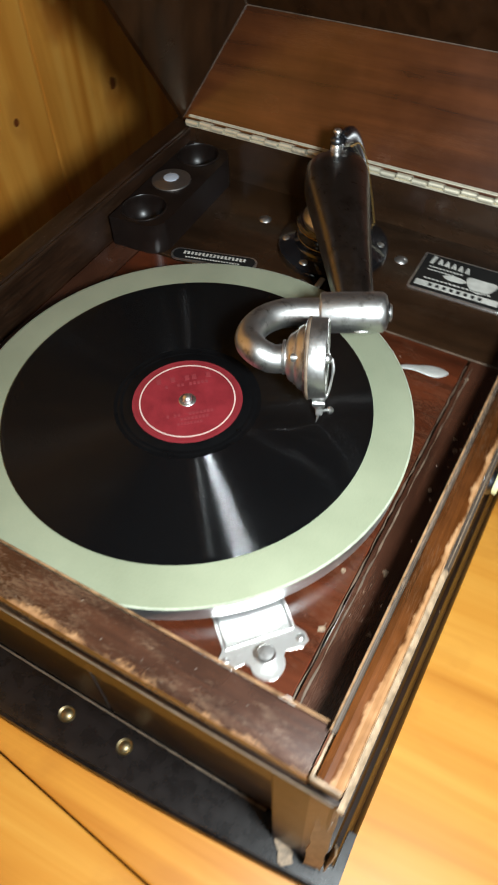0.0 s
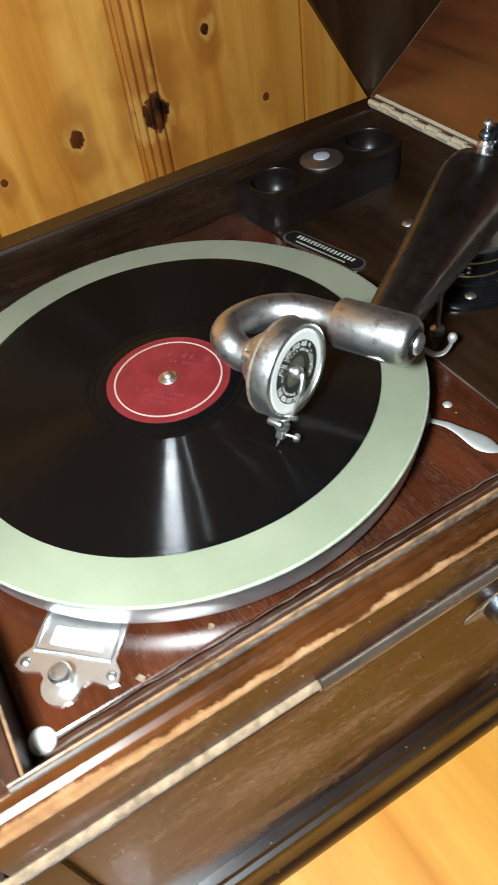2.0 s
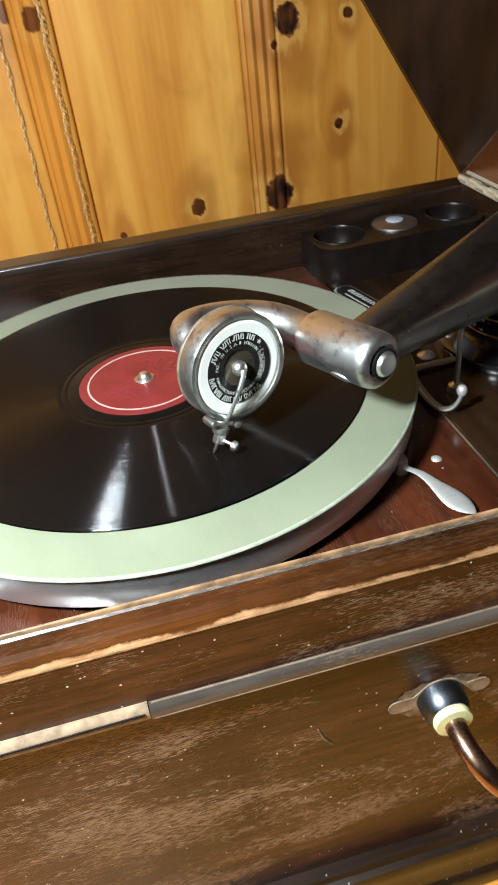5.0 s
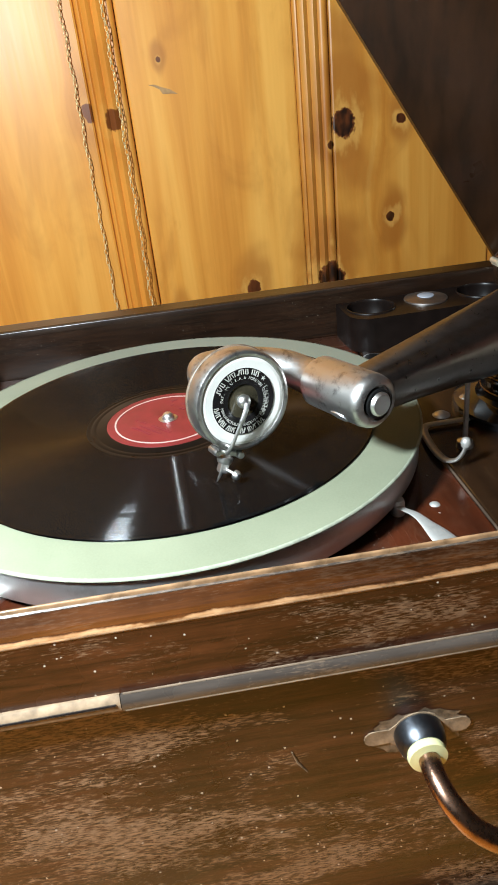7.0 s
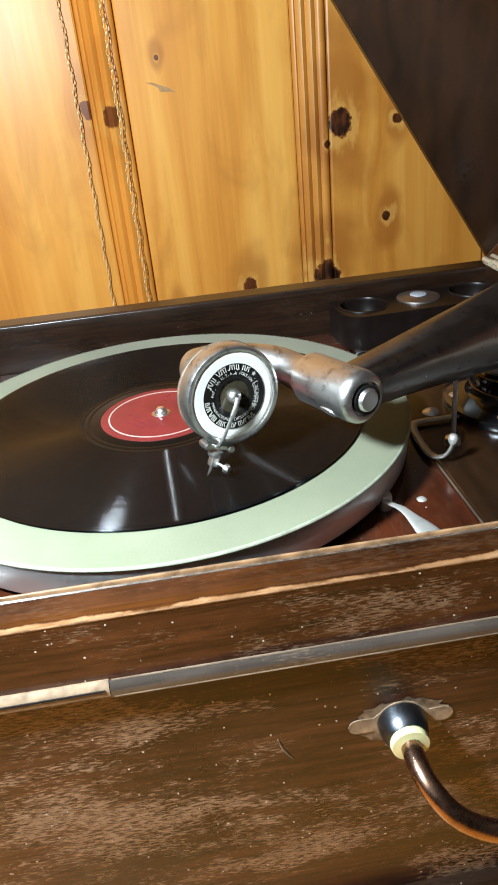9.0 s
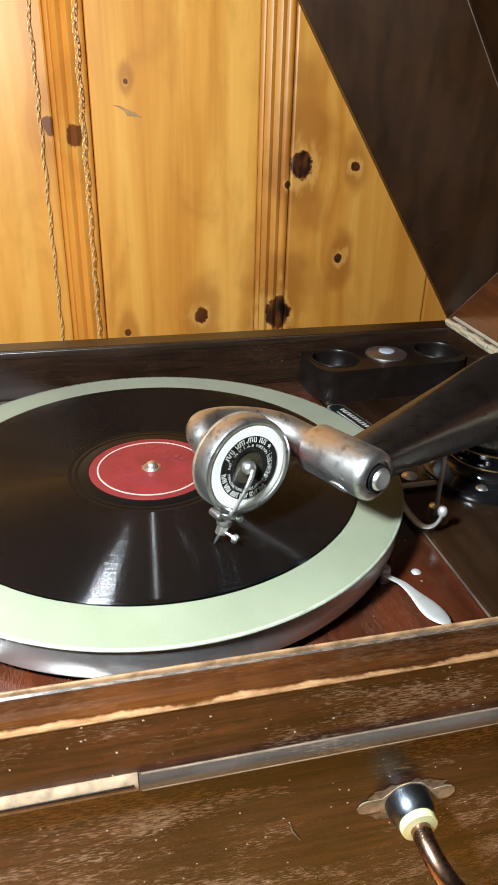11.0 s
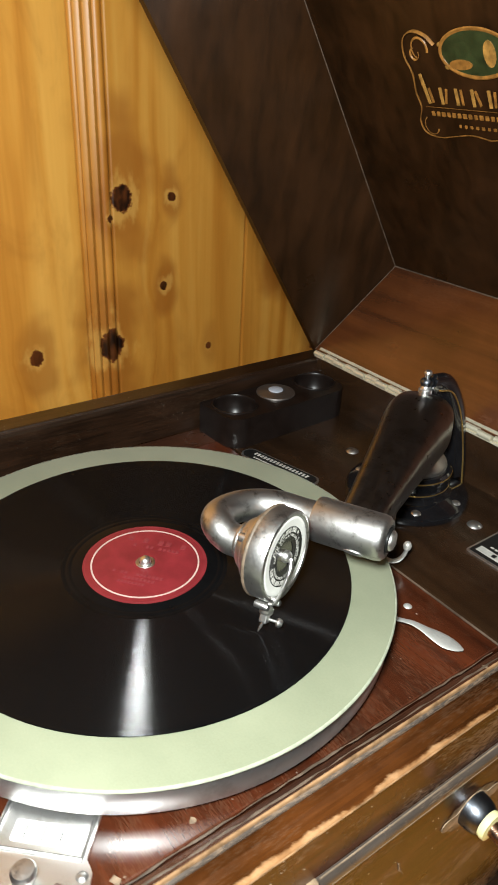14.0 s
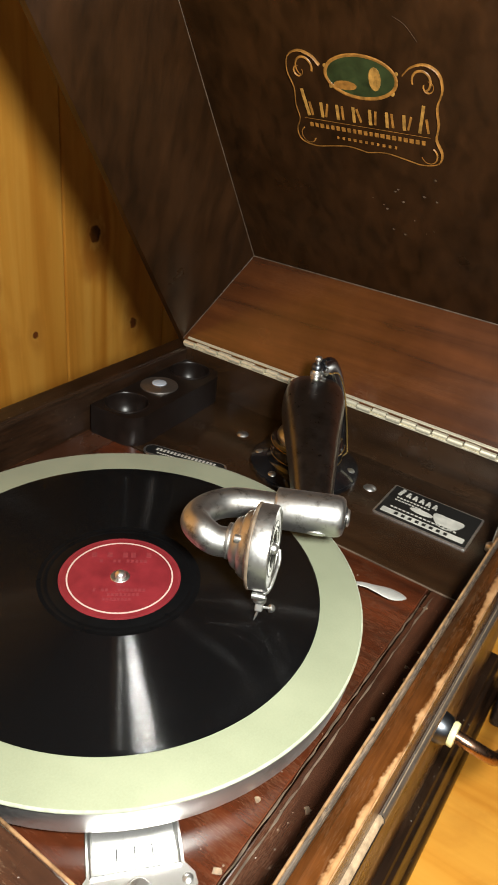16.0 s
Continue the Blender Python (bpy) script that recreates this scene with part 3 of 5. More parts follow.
part("back_panel", box(-0.1705, 0.1705, BACK, 0.312, 0.79, 1.0165, bevel=0.001), wood_rear, machine)
part("front_rail", box(-0.1705, 0.1705, FRONT - 0.0225, FRONT, 0.938, 1.0, bevel=0.001), wood_front, machine)
part("front_rim", sweep([(FRONT, 0.9705), (FRONT, 1.0055), (FRONT - 0.001, 1.0068), (FRONT - 0.012, 1.0062), (FRONT - 0.022, 1.0050), (FRONT - 0.0255, 1.0035), (FRONT - 0.0255, 0.9995), (FRONT - 0.022, 0.9705)],
                        "x", -0.1705, 0.1705), wood_rim_x, machine, "front rim scraped and worn to pale wood", smooth=30)
part("front_bead", tube([(-0.170, FRONT + 0.0008, 1.0062), (0.170, FRONT + 0.0008, 1.0062)], 0.0008, 8), bare_tan, machine)
part("front_cap", box(0.1712, 0.1920, -0.1815, -0.158, 1.0, 1.0085, bevel=0.0015), bare_wood, machine, "corner of the rim worn to bare wood")
part("front_moulding", sweep([(-0.1776, 0.9728), (-0.1790, 0.9720), (-0.1802, 0.9745), (-0.1803, 0.9770), (-0.1797, 0.9796), (-0.1776, 0.9796)], "x", -0.1925, 0.1925), wood_front, machine, smooth=50)
part("front_door", box(-0.148, -0.001, -0.1655, -0.150, 0.792, 0.936, bevel=0.002), wood_front, machine)
part("front_door", box(0.001, 0.148, -0.1655, -0.150, 0.792, 0.936, bevel=0.002), wood_front, machine)
part("door_line", box(-0.145, 0.139, -0.1675, -0.1657, 0.786, 0.7875, bevel=0.0004), pale_line, machine, "thin pale line along the foot of the doors")
bow = [(0.2115 * k / 8, -0.1900 - 0.0065 * math.sin(math.pi * (k / 8 * 0.5 + 0.5))) for k in range(-8, 9)]
part("base_front", plate([(-0.2115, -0.15), *bow, (0.2115, -0.15)], 0.7622, 0.7845), black_wood, machine, "black front plinth with two brass screws")
part("base_nose", tube([(x, y + 0.001, 0.7740) for x, y in bow], 0.0045, 10), black_wood, machine)
for sx in (-0.031, 0.021):
    screw_head((sx, -0.1745, 0.7846), 0.0046, Matrix(), machine, dull_brass)
    part("screw_cup", lathe([(0.0046, 0), (0.0062, 0.0012), (0.0068, 0)], 24, Matrix.Translation((sx, -0.1745, 0.7846))), dull_brass, machine, smooth=50)


def splinter(name, at, length, width, turn, tilt):
    """A torn sliver of veneer with a ragged outline."""
    rnd = random.Random(name + str(at))
    left = [(-width * rnd.uniform(0.35, 0.6), length * k / 7) for k in range(8)]
    right = [(width * rnd.uniform(0.35, 0.6), length * k / 7) for k in range(7, -1, -1)]
    tip = [(0.0, length * 1.12)]
    m = Matrix.Translation(at) @ Matrix.Rotation(radians(turn), 4, "Z") @ Matrix.Rotation(radians(tilt), 4, "X")
    part(name, plate(left + tip + right, 0.0, 0.0016, m), bare_wood, machine, "torn sliver of pale bare veneer")


splinter("splinter", (0.187, -0.1822, 0.80), 0.150, 0.014, 8, 88)
splinter("splinter", (0.168, -0.190, 0.7865), 0.022, 0.010, 40, 2)
splinter("splinter", (0.196, -0.178, 0.80), 0.05, 0.008, -60, 84)

part("worn_edge", tube([(0.1924, -0.178, 1.0094), (0.1924, 0.06, 1.0096), (0.1924, 0.296, 1.0094)], 0.0004, 6), bare_tan, machine, "thin pale worn edge of the rim")
part("moulding_crack", tube([(0.1967, -0.1812, 0.9768), (0.19665, -0.11, 0.9766), (0.1967, -0.036, 0.9769)], 0.0006, 6), black_wood, machine)
# Two pale lines drawn as the highlights along the side moulding's edges.
part("worn_edge", tube([(0.1944, -0.033, 0.9804), (0.1944, 0.31, 0.9804)], 0.0005, 6), pale_line, machine)
part("worn_edge", tube([(0.1966, -0.033, 0.9737), (0.1966, 0.31, 0.9737)], 0.0006, 6), pale_line, machine)
part("worn_edge", tube([(-0.19, -0.1803, 0.9772), (0.19, -0.1803, 0.9772)], 0.0005, 6), pale_line, machine)

# Motor board: a hinged middle, a strip on each side and a fixed rear.
BOARD = 0.973
part("board", box(-0.1436, 0.1436, FRONT + 0.0005, 0.1468, BOARD - 0.012, BOARD, bevel=0.0012), wood_board, machine, "polished red mahogany motor board")
part("rear_board", box(-0.1702, 0.1702, 0.1486, BACK - 0.0005, BOARD - 0.012, BOARD, bevel=0.0012), wood_rear, machine)
for s in (1, -1):
    part("board_strip", box(*sorted((s * 0.1452, s * 0.1702)), FRONT + 0.0005, 0.1468, BOARD - 0.012, BOARD, bevel=0.0012), wood_strip, machine)
part("board_bed", box(-0.1702, 0.1702, FRONT, BACK, BOARD - 0.03, BOARD - 0.0125), black_wood, machine)
part("chipped_edge", box(0.02, 0.1695, 0.1472, 0.1484, BOARD - 0.0016, BOARD - 0.0002, bevel=0.0003), joint_dim, machine, "bare chipped edge along the board joint")
for s in (1,):
    part("cabinet_floor", box(-0.176, 0.176, -0.15, BACK, 0.765, 0.775), black_wood, machine)

rnd = random.Random(21)
for x, y in ((0.161, 0.084), (0.160, 0.068), (0.164, 0.058), (0.167, 0.061), (0.1605, 0.020), (0.163, 0.013), (0.1685, 0.10), (0.1585, -0.05), (0.1655, -0.09), (0.136, -0.06), (0.149, 0.126), (0.1685, -0.02), (0.1405, -0.10)):
    size = rnd.uniform(0.0008, 0.0020)
    flake = [(x + size * rnd.uniform(0.5, 1.5) * math.cos(t), y + size * rnd.uniform(0.5, 1.5) * math.sin(t)) for t in (2 * math.pi * i / 9 for i in range(9))]
    part("chip", plate(flake, BOARD - 0.0002, BOARD + 0.0001), rubbed_wood, machine)
for x in (0.1444, 0.1487):
    run = [(x + rnd.uniform(-0.0004, 0.0004), FRONT + 0.004 + 0.29 * k / 40, BOARD + 0.0001) for k in range(41)]
    part("frayed_joint", tube(run, [rnd.uniform(0.0001, 0.0008) for k in run], 6, 0.4), joint_dim, machine, "frayed varnish along the board joint")

# ---- the lid, opened about the hinge ----
OPEN = Matrix.Translation((0, 0.302, 1.0205)) @ Matrix.Rotation(radians(-57.0), 4, "X")
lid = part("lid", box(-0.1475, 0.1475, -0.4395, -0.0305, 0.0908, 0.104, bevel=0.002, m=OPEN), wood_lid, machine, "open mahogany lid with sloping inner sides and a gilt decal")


def lid_side(name, a, c, material):
    """A sloping side between the lower edge a and the upper edge c, each an inner and an outer run."""
    bm = bmesh.new()
    vs = [bm.verts.new(OPEN @ Vector(p)) for p in (*a, *c)]
    for q in ((0, 1, 3, 2), (4, 6, 7, 5), (0, 4, 5, 1), (2, 3, 7, 6), (0, 2, 6, 4), (1, 5, 7, 3)):
        bm.faces.new([vs[i] for i in q])
    bmesh.ops.recalc_face_normals(bm, faces=bm.faces)
    return part(name, bm, material, lid)


IN_LOW, IN_TOP = (0.178, 0.0, -0.470), (0.133, -0.0465, -0.4235)
OUT_LOW, OUT_TOP = (0.1845, 0.012, -0.488), (0.148, -0.030, -0.440)
TOP_Z = 0.0903
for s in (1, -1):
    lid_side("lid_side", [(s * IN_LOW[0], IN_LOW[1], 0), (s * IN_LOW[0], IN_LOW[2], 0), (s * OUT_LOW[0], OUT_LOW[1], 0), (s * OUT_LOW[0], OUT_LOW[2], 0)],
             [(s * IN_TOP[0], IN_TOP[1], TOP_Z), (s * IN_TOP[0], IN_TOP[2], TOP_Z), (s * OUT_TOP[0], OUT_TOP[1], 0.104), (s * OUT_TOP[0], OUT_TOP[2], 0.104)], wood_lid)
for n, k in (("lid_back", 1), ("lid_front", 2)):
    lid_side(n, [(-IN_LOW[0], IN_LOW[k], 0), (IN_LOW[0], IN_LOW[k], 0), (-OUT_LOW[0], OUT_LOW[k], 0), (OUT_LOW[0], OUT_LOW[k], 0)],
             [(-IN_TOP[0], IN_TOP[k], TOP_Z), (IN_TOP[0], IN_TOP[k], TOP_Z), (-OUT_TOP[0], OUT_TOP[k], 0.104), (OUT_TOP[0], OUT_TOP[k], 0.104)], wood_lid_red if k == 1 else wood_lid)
for s in (1, -1):
    for a, c in (((s * IN_LOW[0], 0, 0), (s * IN_TOP[0], IN_TOP[1], TOP_Z)), ((s * IN_TOP[0], IN_TOP[1], TOP_Z), (s * IN_TOP[0], IN_TOP[2], TOP_Z))):
        part("joint_line", tube([OPEN @ Vector(a), OPEN @ Vector(c)], 0.0004, 6), joint_dim, lid)
part("joint_line", tube([OPEN @ Vector((-IN_TOP[0], IN_TOP[1], TOP_Z)), OPEN @ Vector((IN_TOP[0], IN_TOP[1], TOP_Z))], 0.0006, 6), joint_dim, lid)

# Piano hinge: two leaves, knuckles and pins.
hinge = part("hinge", box(-0.172, 0.172, BACK - 0.001, 0.3035, 1.0160, 1.0180, bevel=0.0005), brass, machine, "tarnished piano hinge across the back")
part("leaf", box(-0.172, 0.172, -0.0018, 0.0, 0.001, 0.0068, bevel=0.0004, m=OPEN), brass, hinge)
for k in range(24):
    x0, hop = -0.172 + 0.344 * k / 24, 0.0011 * (1 if k % 2 else -1)
    part("knuckle", tube([(x0 + 0.0006, 0.2982 + hop, 1.0194 + abs(hop) * 0.3), (x0 + 0.0137, 0.2982 + hop, 1.0194 + abs(hop) * 0.3)], 0.0026, 12), brass, hinge, smooth=50)
for k in range(7):
    screw_head((-0.15 + 0.3 * k / 6, 0.3015, 1.0181), 0.0017, Matrix(), hinge, dull_brass, "hinge_screw")

# Gilt decal on the inside of the lid's top, drawn in plain shapes.
DECAL = OPEN @ Matrix.Translation((0.0085, -0.0465 - 0.1850, TOP_Z - 0.0006)) @ Matrix.Rotation(radians(180), 4, "X") @ Matrix.Diagonal((1, 1.1, 1, 1))


def decal_line(points, r, material, closed=False):
    pts = [DECAL @ p for p in spline([(x, y, 0) for x, y in points], 4)]
    part("gilt_line", tube(pts, r, 6, 0.4), material, lid)


def decal_bar(x, y, w, h, material=decal_pale, slant=0.0):
    m = DECAL @ Matrix.Translation((x, y, 0)) @ Matrix.Rotation(radians(slant), 4, "Z")
    part("gilt_bar", box(-w / 2, w / 2, -h / 2, h / 2, -0.0003, 0.0003, m=m), material, lid)


# Scrolled frame, mirrored about the middle.
for s in (1, -1):
    decal_line([(s * x, y) for x, y in ((0.0, -0.034), (0.015, -0.032), (0.030, -0.034), (0.044, -0.036), (0.056, -0.033), (0.0585, -0.025), (0.0545, -0.016), (0.056, -0.006),
                                        (0.055, 0.006), (0.0585, 0.017), (0.056, 0.027), (0.047, 0.0315), (0.037, 0.029), (0.031, 0.0235))], 0.0011, decal_gold)
    decal_line([(s * x, y) for x, y in arc(0.044, 0.021, 0.0065, 200, -60, 12)], 0.0008, decal_gold)
    decal_line([(s * x, y) for x, y in arc(0.049, 0.018, 0.0035, 90, -200, 10)], 0.0006, decal_gold)
    decal_line([(s * x, y) for x, y in arc(0.049, -0.028, 0.006, -160, 60, 10)], 0.0006, decal_gold)
    for a, r in ((-35, 0.0016), (20, 0.0012)):
        x, y = 0.0285 * math.cos(radians(a)), 0.019 + 0.014 * math.sin(radians(a))
        part("gilt_boss", lathe([(0, 0.0005), (r, 0.0004), (r, -0.0003)], 10, DECAL @ Matrix.Translation((s * x, y, 0))), decal_pale, lid)
oval = [(0.0265 * math.cos(a), 0.019 + 0.0135 * math.sin(a)) for a in (2 * math.pi * k / 32 for k in range(33))]
part("decal_oval", plate(oval[:-1], -0.0003, 0.0002, DECAL), decal_green, lid, "green oval picture in a gilt ring")
decal_line(oval, 0.0015, decal_gold)
part("decal_patch", plate([(0.011 + 0.0045 * math.cos(a), 0.019 + 0.0075 * math.sin(a)) for a in (2 * math.pi * k / 16 for k in range(16))], 0.0002, 0.0005, DECAL), decal_pale, lid)
part("decal_patch", plate([(-0.012 + 0.009 * math.cos(a), 0.0125 + 0.003 * math.sin(a)) for a in (2 * math.pi * k / 16 for k in range(16))], 0.0002, 0.0005, DECAL), decal_gold, lid)
# The maker's name as bars of its size.
for k in range(8):
    x = -0.0455 + 0.013 * k
    tall = k in (0, 7)
    decal_bar(x - 0.0017, -0.0075 + (0.004 if tall else 0.0), 0.0022, 0.019 if tall else 0.0105, slant=10 if k == 0 else (-10 if tall else 0))
    decal_bar(x + 0.0024, -0.0075, 0.0016, 0.0095, decal_gold, (9, -14, 0, 18, -6, 4, -16, 8)[k])
for y, n, w in ((-0.0195, 21, 0.0028), (-0.0265, 11, 0.002)):
    for k in range(n):
        decal_bar(-0.047 * n / 22 + 0.094 * n / 22 * k / (n - 1), y, w * random.uniform(0.7, 1.1), 0.0028 if n > 15 else 0.0018, decal_gold)
decal_line([(-0.050, -0.0152), (0.050, -0.0152)], 0.0005, decal_gold)

# Scratches and rubbed spots in the lid's polish.
decal_line([(0.026, 0.057), (0.034, 0.053), (0.042, 0.044)], 0.0003, joint_dim)
rnd = random.Random(11)
for k in range(14):
    x, y, r = rnd.uniform(0.0, 0.06), rnd.uniform(-0.10, -0.045), rnd.uniform(0.0003, 0.0008)
    part("rubbed_spot", plate([(x + r * (1.6 + rnd.uniform(-0.5, 0.5)) * math.cos(t), y + r * rnd.uniform(0.6, 1.2) * math.sin(t)) for t in (2 * math.pi * i / 9 for i in range(9))], -0.0001, 0.0002, DECAL), joint_dim, lid)

# Lid stay on the inner side wall.
stay = part("lid_stay", tube([(0.1685, 0.200, 0.992), (0.1680, 0.210, 1.02), (0.1700, 0.235, 1.10), (0.1715, 0.238, 1.125)], 0.0024, 8), nickel, machine, "thin nickel stay that holds the lid open")
part("pivot", lathe([(0, 0.006), (0.003, 0.0055), (0.0045, 0.003), (0.0045, -0.004)], 20, Matrix.Translation((0.1685, 0.200, 0.990)) @ axis_turn((-1, 0, 0))), nickel_bright, stay, smooth=40)
part("foot_plate", box(0.1698, 0.1712, 0.19, 0.212, 0.978, 1.002, bevel=0.0004), nickel, stay)

# The case stands slightly turned on the table and is wider on the wall's side; the lid turns with its hinge.
def turn_about(x, y):
    return Matrix.Translation((x, y, 0)) @ Matrix.Rotation(radians(-2.5), 4, "Z") @ Matrix.Translation((-x, -y, 0))


for ob in machine.children:
    if ob.name.startswith(("lid", "hinge", "back_panel")) and not ob.name.startswith("lid_stay"):
        ob.matrix_basis = turn_about(-0.178, 0.302)
        continue
    if not ob.name.startswith(("base_front", "base_nose", "screw")):
        ob.matrix_basis = turn_about(0.170, -0.157)
    for v in ob.data.vertices:
        if v.co.x < 0:
            v.co.x *= 1.1
        elif v.co.x > 0.172:
            v.co.x = 0.172 + (v.co.x - 0.172) * 0.79

# ---- turntable ----
turntable = part("turntable", lathe([(0.02, 0.9885), (0.1475, 0.9885), (0.1475, 0.979), (0.1490, 0.9785), (0.1498, 0.9800), (0.1500, 0.9935), (0.1488, 0.9958), (0.0, 0.9958)], 128), steel, machine,
                 "nickel-rimmed turntable covered in green felt", smooth=40)
part("felt", lathe([(0, 0.9980), (0.1500, 0.9980), (0.1512, 0.9975), (0.1516, 0.9967), (0.1512, 0.9959), (0.0, 0.9959)], 128), felt, turntable, "pale green felt mat", smooth=60)
part("felt_edge", lathe([(0.1507, 0.9980), (0.1513, 0.9979), (0.1519, 0.9973), (0.1519, 0.9968), (0.1513, 0.9972)], 128), felt_worn, turntable, "paler cut edge of the felt", smooth=60)
part("hub", lathe([(0.018, 0.9875), (0.018, 0.974), (0, 0.974)], 32), steel, turntable, smooth=40)
part("spindle", lathe([(0, 1.0040), (0.0022, 1.0037), (0.0034, 1.0022), (0.0036, 0.996), (0, 0.996)], 24), nickel_bright, turntable, smooth=50)

# ---- record ----
record = empty("shellac_record", (0, 0, 0.998), "black ten inch shellac record with a red label, playing", "record")
GROOVES_IN = 0.050
part("disc", lathe([(0.0372, 1.0), (0.0378, 1.0002), (0.0385, 1.0), (0.0435, 1.0), (0.0440, 0.9998), (0.0446, 1.0), (0.0470, 1.0), (0.0475, 0.9998), (0.0481, 1.0), (GROOVES_IN, 1.0)], 128), shellac_plain, record, smooth=60)
part("grooved_band", lathe([(GROOVES_IN, 1.0), (0.1228, 1.0), (0.1240, 1.0002), (0.1250, 0.9996), (0.1251, 0.9988), (0.1246, 0.9982), (0.1, 0.9981), (0.004, 0.9981), (0.0038, 0.9997), (GROOVES_IN, 0.9998)], 160), shellac, record, smooth=60)
label = part("label", lathe([(0.0037, 1.0002), (0.0375, 1.0002), (0.0378, 0.9996)], 96), label_red, record, "dark red paper label with a pale ring")
part("label_ring", lathe([(0.0318, 1.0002), (0.0318, 1.0004), (0.0328, 1.0004), (0.0328, 1.0002)], 96), label_line, label)
part("label_ring", lathe([(0.0362, 1.0002), (0.0362, 1.0003), (0.0365, 1.0003), (0.0365, 1.0002)], 96), label_ink, label)
part("label_ring", lathe([(0.0038, 1.0002), (0.0038, 1.0005), (0.0056, 1.0005), (0.0060, 1.0002)], 48), nickel, label, "worn pale ring round the spindle hole")
rnd = random.Random(7)
for y, n, w in ((0.0205, 8, 0.0032), (0.0145, 12, 0.0018), (-0.0125, 13, 0.0016), (-0.0165, 10, 0.0016), (-0.0205, 9, 0.0014)):
    for k in range(n):
        x = (k - (n - 1) / 2) * w * 1.55
        if rnd.random() < 0.18:
            continue
        m = Matrix.Rotation(radians(38), 4, "Z") @ Matrix.Translation((x, y, 1.0003))
        part("print_bar", box(-w / 2, w / 2, -w * 0.7, w * 0.7, -0.0001, 0.0001, m=m), label_ink, label)

# ---- tone arm ----
PIVOT = Vector((0.010, 0.233, 0))
up_at = Matrix.Translation((PIVOT.x, PIVOT.y, 0))
arm = part("tone_arm", lathe([(0, BOARD + 0.0002), (0.0480, BOARD + 0.0002), (0.0485, BOARD + 0.003), (0.0475, BOARD + 0.0055), (0.044, BOARD + 0.0070), (0.034, BOARD + 0.0095), (0.0315, BOARD + 0.013),
                              (0.0310, BOARD + 0.020), (0.0318, BOARD + 0.0215), (0.0318, BOARD + 0.0275), (0.030, BOARD + 0.029), (0, BOARD + 0.029)], 64, up_at), enamel, machine,
           "nickel tone arm on a black enamelled pedestal", smooth=35)
for z, r in ((BOARD + 0.0155, 0.0314), (BOARD + 0.0262, 0.0321)):
    part("gold_stripe", lathe([(r - 0.001, z - 0.0006), (r, z - 0.0005), (r, z + 0.0005), (r - 0.001, z + 0.0006)], 64, up_at), gold_line, arm)
part("swivel_ring", lathe([(0.027, BOARD + 0.029), (0.0275, BOARD + 0.031), (0.0265, BOARD + 0.0335), (0.0235, BOARD + 0.036), (0.021, BOARD + 0.045), (0, BOARD + 0.045)], 48, up_at), nickel, arm, smooth=40)
for a in (15, 135, 200, 255, 320):
    screw_head((PIVOT.x + 0.0405 * math.cos(radians(a)), PIVOT.y + 0.0405 * math.sin(radians(a)), BOARD + 0.0072), 0.0042, Matrix(), arm, nickel)

# Tapered tube from the pedestal to the elbow.
REAR, ELBOW = Vector((0.006, 0.240, 1.031)), Vector((0.0800, 0.0960, 1.0325))
way = (ELBOW - REAR).normalized()
side = way.cross(Vector((0, 0, 1))).normalized()
over = side.cross(way)
bm, rings, SEG = bmesh.new(), [], 32
for t, half_w, half_h, lift in ((-0.125, 0.006, 0.009, 0.0), (-0.115, 0.0135, 0.0150, 0.0), (-0.085, 0.0205, 0.0205, 0.0), (-0.04, 0.0248, 0.0238, 0.0), (0.03, 0.0262, 0.0245, 0.0), (0.12, 0.0255, 0.0232, 0.0),
                                (0.35, 0.0218, 0.0195, 0.0005), (0.6, 0.0180, 0.0158, 0.001), (0.8, 0.0152, 0.0132, 0.001), (0.97, 0.0130, 0.0115, 0.0005)):
    c = REAR.lerp(ELBOW, t) + Vector((0, 0, lift))
    ring = []
    for k in range(SEG):
        a = 2 * math.pi * k / SEG
        ca, sa = math.cos(a), math.sin(a)
        p = 0.72
        ring.append(bm.verts.new(c + side * half_w * math.copysign(abs(ca) ** p, ca) + over * half_h * math.copysign(abs(sa) ** p, sa)))
    rings.append(ring)
for a, c in zip(rings, rings[1:]):
    for i in range(SEG):
        bm.faces.new((a[i], a[(i + 1) % SEG], c[(i + 1) % SEG], c[i]))
bm.faces.new(list(reversed(rings[0])))
bm.faces.new(rings[-1])
bmesh.ops.recalc_face_normals(bm, faces=bm.faces)
part("tapered_tube", bm, nickel_arm, arm, "dull dark plated tapering tube", smooth=50)

# Bracket that arches over the rear of the tube, with its screw.
arch = [PIVOT + Vector((0.006, 0.040, BOARD + 0.006)), PIVOT + Vector((0.001, 0.0425, 1.005)), PIVOT + Vector((-0.004, 0.040, 1.034)), PIVOT + Vector((-0.007, 0.030, 1.0545)), PIVOT + Vector((-0.008, 0.016, 1.0590))]
curve = spline(arch, 6)
part("bracket", tube(curve, [0.0175 - 0.006 * k / len(curve) for k in range(len(curve))], 20, 0.5), enamel, arm, "black bracket with a gold line", smooth=50)
part("gold_stripe", tube([p + Vector((0.0170 - 0.006 * k / len(curve), 0.0, 0.0005)) for k, p in enumerate(curve)], 0.0007, 6), gold_line, arm)
TIP = Vector((0.002, 0.2465, 0))
part("finial", lathe([(0.0052, 1.0535), (0.0052, 1.0575), (0.0034, 1.0590), (0.0030, 1.0600), (0.0020, 1.0602), (0, 1.0602)], 20,
                      Matrix.Translation(TIP)), nickel_bright, arm, smooth=45)
